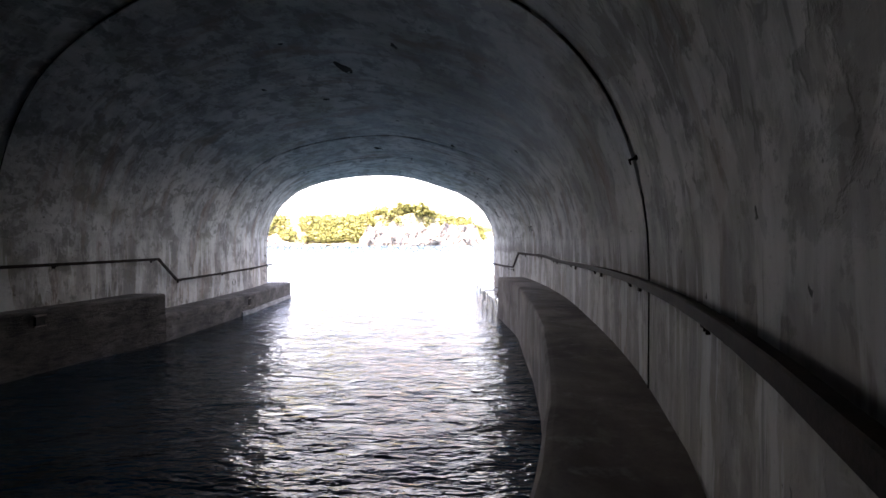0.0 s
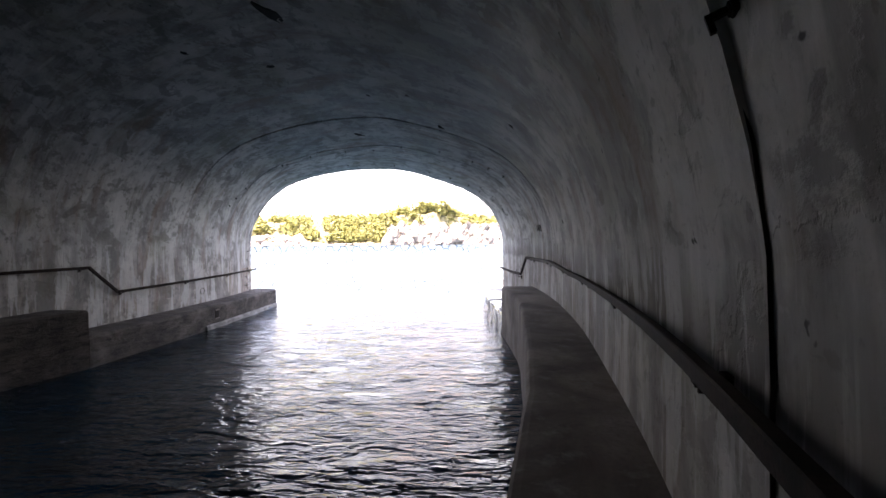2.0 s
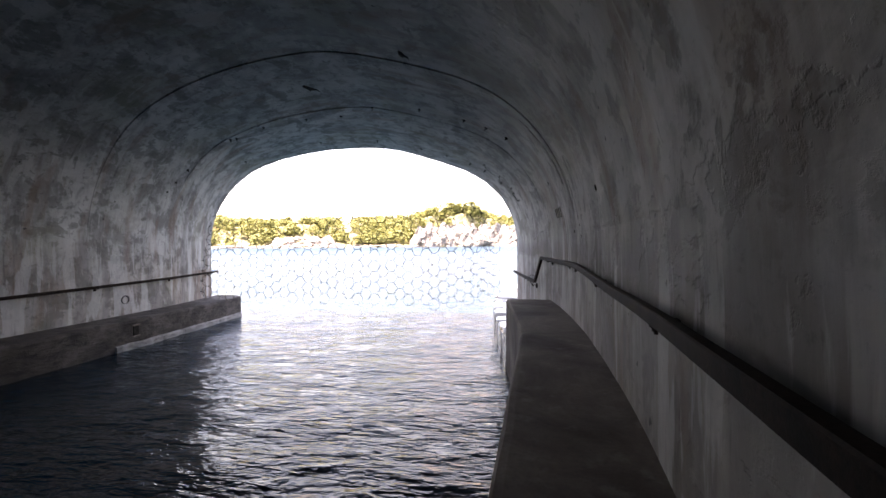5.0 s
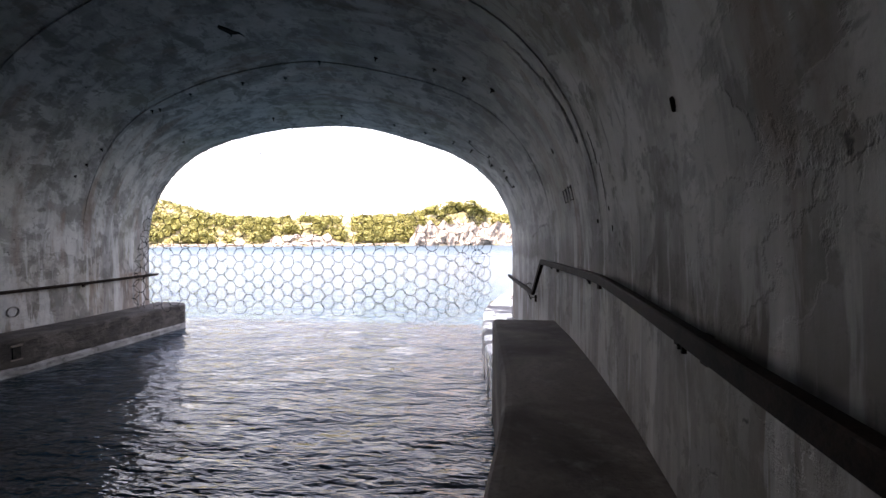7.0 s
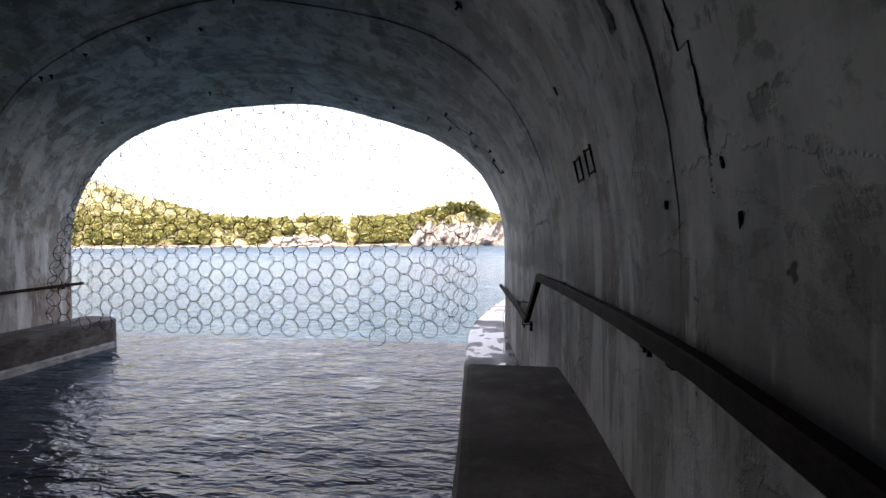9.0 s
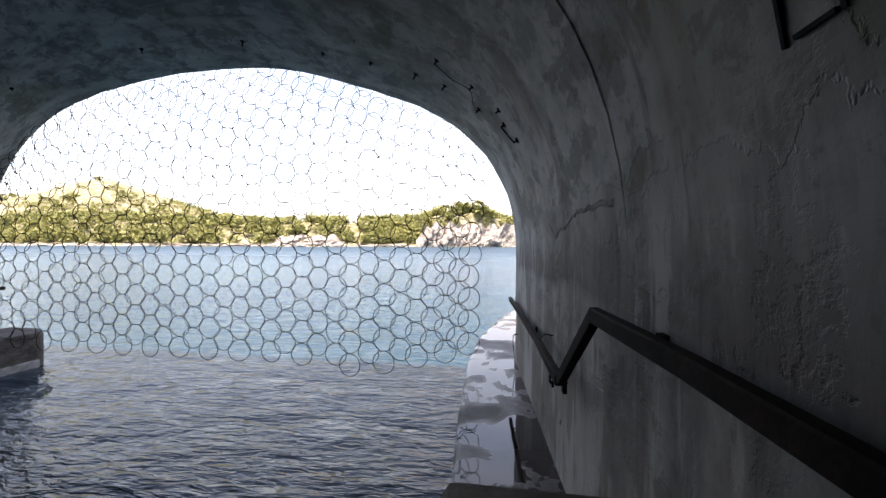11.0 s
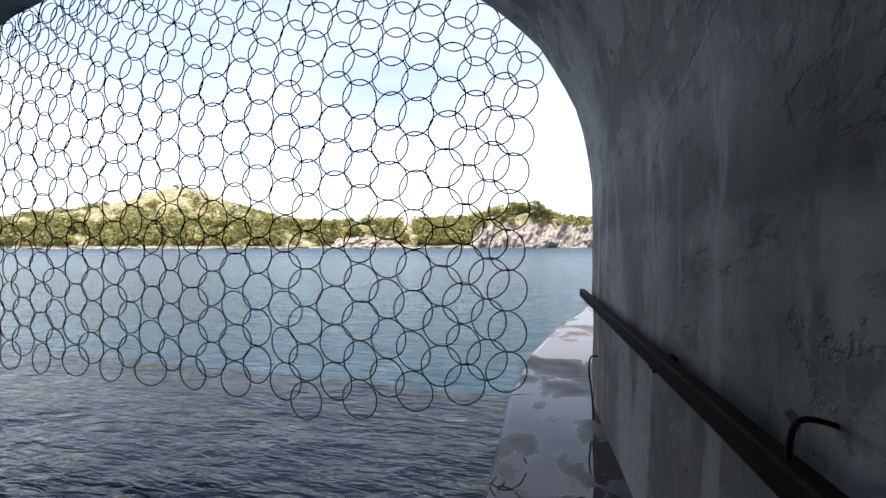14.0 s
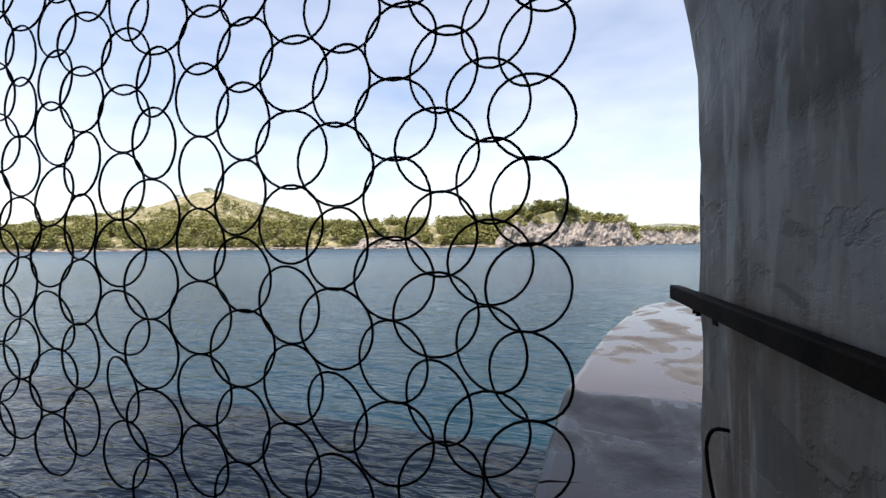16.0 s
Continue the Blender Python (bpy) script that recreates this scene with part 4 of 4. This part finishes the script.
tagged(new("ground_far_shore", raw_mesh("ground_far_shore", verts, faces, SCRUB, True)), "scrub-covered limestone shore and hill across the channel", "hill", kind="structure")


def rock_face(name, q0, q1, d0, rise, label, step=1.2, lean=6.0, seed=0.0):
    """A broken limestone bluff along the water."""
    verts, faces = [], []
    n, m = int((q1 - q0) / step) + 2, 12
    for i in range(n):
        q = q0 + (q1 - q0) * i / (n - 1)
        ends = smooth01((q - q0) / 8) * smooth01((q1 - q) / 8)
        for j in range(m):
            t = j / (m - 1)
            rough = 1.5 * (1 - abs(noise.noise(Vector((q * 0.22, t * 1.2, seed + 6))) * 2)) + 2.6 * noise.noise(Vector((q * 0.13, t * 2.0, seed))) + 1.3 * noise.noise(Vector((q * 0.5, t * 6, seed + 3)))
            z = -0.6 + rise * (0.35 + 0.65 * ends) * t * (1 + 0.3 * noise.noise(Vector((q * 0.2, 0, seed + 9))))
            verts.append(tuple(shore_place(q, d0 + lean * t ** 1.4 + rough * (0.3 + ends), z)))
    for i in range(n - 1):
        for j in range(m - 1):
            a = i * m + j
            faces.append((a, a + m, a + m + 1, a + 1))
    return tagged(new(name, raw_mesh(name, verts, faces, ROCK)), label, "rock", kind="structure")


rock_face("cliff_face", 33, 128, 296.5, 16.5, "broken grey limestone cliff at the water's edge", seed=1.0)
rock_face("cliff_low", -62, -14, 297.0, 8.0, "pale limestone bluff among the trees", seed=5.0, lean=9)
rock_face("shore_rocks", -420, 34, 296.5, 2.2, "strip of pale bare rock along the waterline", step=1.6, lean=4, seed=9.0)
rock_face("cliff_beyond", 126, 215, 470, 17, "distant pale cliff on the next headland", seed=14.0, lean=12)

qs2 = np.linspace(60, 330, 90)
verts, faces = [], []
for j, (d, s) in enumerate(((900, 0.0), (930, 0.5), (1000, 0.85), (1080, 1.0), (1250, 0.6))):
    for q in qs2:
        h = (44 + 14 * noise.noise(Vector((q * 0.03, 2, 0))) + 5 * noise.noise(Vector((q * 0.14, 2, 5)))) * s - 1
        verts.append(tuple(shore_place(q, d, h)))
faces = [(j * 90 + i, j * 90 + i + 1, (j + 1) * 90 + i + 1, (j + 1) * 90 + i) for j in range(4) for i in range(89)]
tagged(new("backdrop_hills", raw_mesh("backdrop_hills", verts, faces, FAR_HILL, True)), "low hazy wooded hills far down the channel", "hill", kind="structure")


# ---- trees ----
def leaf_cloud(rg, centre, spread, count, size, verts, faces):
    """Loose tufts: small crossed triangles thrown round a few lobes, so that the outline is ragged and has gaps."""
    lobes = [(Vector((rg.gauss(0, 0.5), rg.gauss(0, 0.5), rg.uniform(-0.45, 0.75))), rg.uniform(0.35, 0.65)) for _ in range(6)]
    for _ in range(count):
        c, r = rg.choice(lobes)
        v = Vector((rg.gauss(0, 1), rg.gauss(0, 1), rg.gauss(0, 1))).normalized() * r * rg.uniform(0.7, 1.05)
        p = centre + Vector(((c.x + v.x) * spread[0], (c.y + v.y) * spread[0], (c.z + v.z * 0.75) * spread[1]))
        s = size * rg.uniform(0.6, 1.3)
        b = len(verts)
        for k in range(4):
            verts.append(tuple(p + Vector((rg.uniform(-s, s), rg.uniform(-s, s), rg.uniform(-s, s) * 0.7))))
        faces.append((b, b + 1, b + 2))
        faces.append((b, b + 2, b + 3))


rg = random.Random(21)
wv, wf = [], []
for k in range(2300):
    q = rg.uniform(-400, 128)
    d = SHORE + 4 + 66 * rg.random() ** 1.2
    if 33 < q < 126 and d < 308 or (-62 < q < -14 and d < 310):
        continue
    if noise.noise(Vector((q * 0.06, d * 0.04, 12))) < -0.20:
        continue
    h = rg.uniform(3.6, 7.0)
    leaf_cloud(rg, shore_place(q, d, land(q, d) + h * 0.55), (h * 0.60, h * 0.60), 100, h * 0.165, wv, wf)
for k in range(5600):
    q, d = rg.uniform(-400, -50), rg.uniform(345, 580)
    if noise.noise(Vector((q * 0.05, d * 0.03, 30))) < -0.05 + 0.22 * (land(q, d) > 44):
        continue
    h = 1.3 + 3.8 * rg.random() ** 1.6
    leaf_cloud(rg, shore_place(q, d, land(q, d) + h * 0.5), (h * 0.62, h * 0.55), 34, h * 0.24, wv, wf)
for k in range(170):
    q, d = rg.uniform(128, 215), rg.uniform(478, 500)
    h = rg.uniform(3.0, 8.0)
    leaf_cloud(rg, shore_place(q, d, 15 + 3 * noise.noise(Vector((q * 0.1, 3, 3))) + h * 0.2), (h * 0.7, h * 0.6), 40, h * 0.2, wv, wf)
for k in range(700):
    q, d = rg.uniform(-400, 130), SHORE + 2.5 + 8 * rg.random()
    if noise.noise(Vector((q * 0.11, 5, 2))) < 0.05 or 40 < q < 122:
        continue
    h = rg.uniform(1.4, 3.6)
    leaf_cloud(rg, shore_place(q, d, land(q, d) + h * 0.45), (h * 0.75, h * 0.55), 40, h * 0.2, wv, wf)
tagged(new("woods", raw_mesh("woods", wv, wf, LEAF)), "sunlit yellow-green pine and scrub woods on the far shore", "woods", kind="stuff")


def tree(q, d, h, wide, seed):
    rg = random.Random(seed)
    base = shore_place(q, d, land(q, d) - 0.3)
    root = tagged(new("tree", None), "bushy green pine on the rocky far shore", "tree", group="pines on the far shore")
    root.location = base
    bm = tube(smooth_path([(0, 0, 0), (rg.uniform(-.3, .3), 0, h * 0.3), (rg.uniform(-.5, .5), rg.uniform(-.4, .4), h * 0.75)], 6), 0.16, 6)
    for v in bm.verts:
        k = 1 - 0.65 * v.co.z / (h * 0.8)
        v.co.x *= k
        v.co.y *= k
    for _ in range(4):
        z = h * rg.uniform(0.35, 0.65)
        a = rg.uniform(0, 6.28)
        limb = tube([(0, 0, z), (math.cos(a) * wide * 0.4, math.sin(a) * wide * 0.4, z + h * 0.12), (math.cos(a) * wide * 0.7, math.sin(a) * wide * 0.7, z + h * 0.22)], 0.06, 5)
        me = bpy.data.meshes.new("limb")
        limb.to_mesh(me)
        limb.free()
        bm.from_mesh(me)
        bpy.data.meshes.remove(me)
    part("trunk", bm, BARK, root)
    verts, faces = [], []
    leaf_cloud(rg, Vector((0, 0, h * 0.66)), (wide * 1.05, h * 0.36), 420, h * 0.095, verts, faces)
    crown = new("crown", raw_mesh("crown", verts, faces, LEAF))
    crown.parent = root


for q, d, h, w, s in ((56, 312, 8.5, 3.6, 1), (61, 316, 10.5, 4.2, 2), (67, 318, 10.0, 4.4, 3), (74, 315, 10.8, 4.6, 4), (81, 313, 9.5, 4.0, 5), (87, 317, 8.0, 3.6, 6),
                      (95, 312, 7.0, 3.2, 7), (103, 311, 8.0, 3.4, 8), (110, 313, 8.4, 3.6, 9), (117, 312, 8.0, 3.4, 10), (123, 314, 7.0, 3.0, 11), (45, 312, 7.5, 3.4, 12),
                      (34, 309, 7.0, 3.4, 13), (20, 308, 7.5, 3.6, 14), (8, 309, 7.0, 3.5, 15)):
    tree(q, d, h * 0.95, w * 1.0, s)
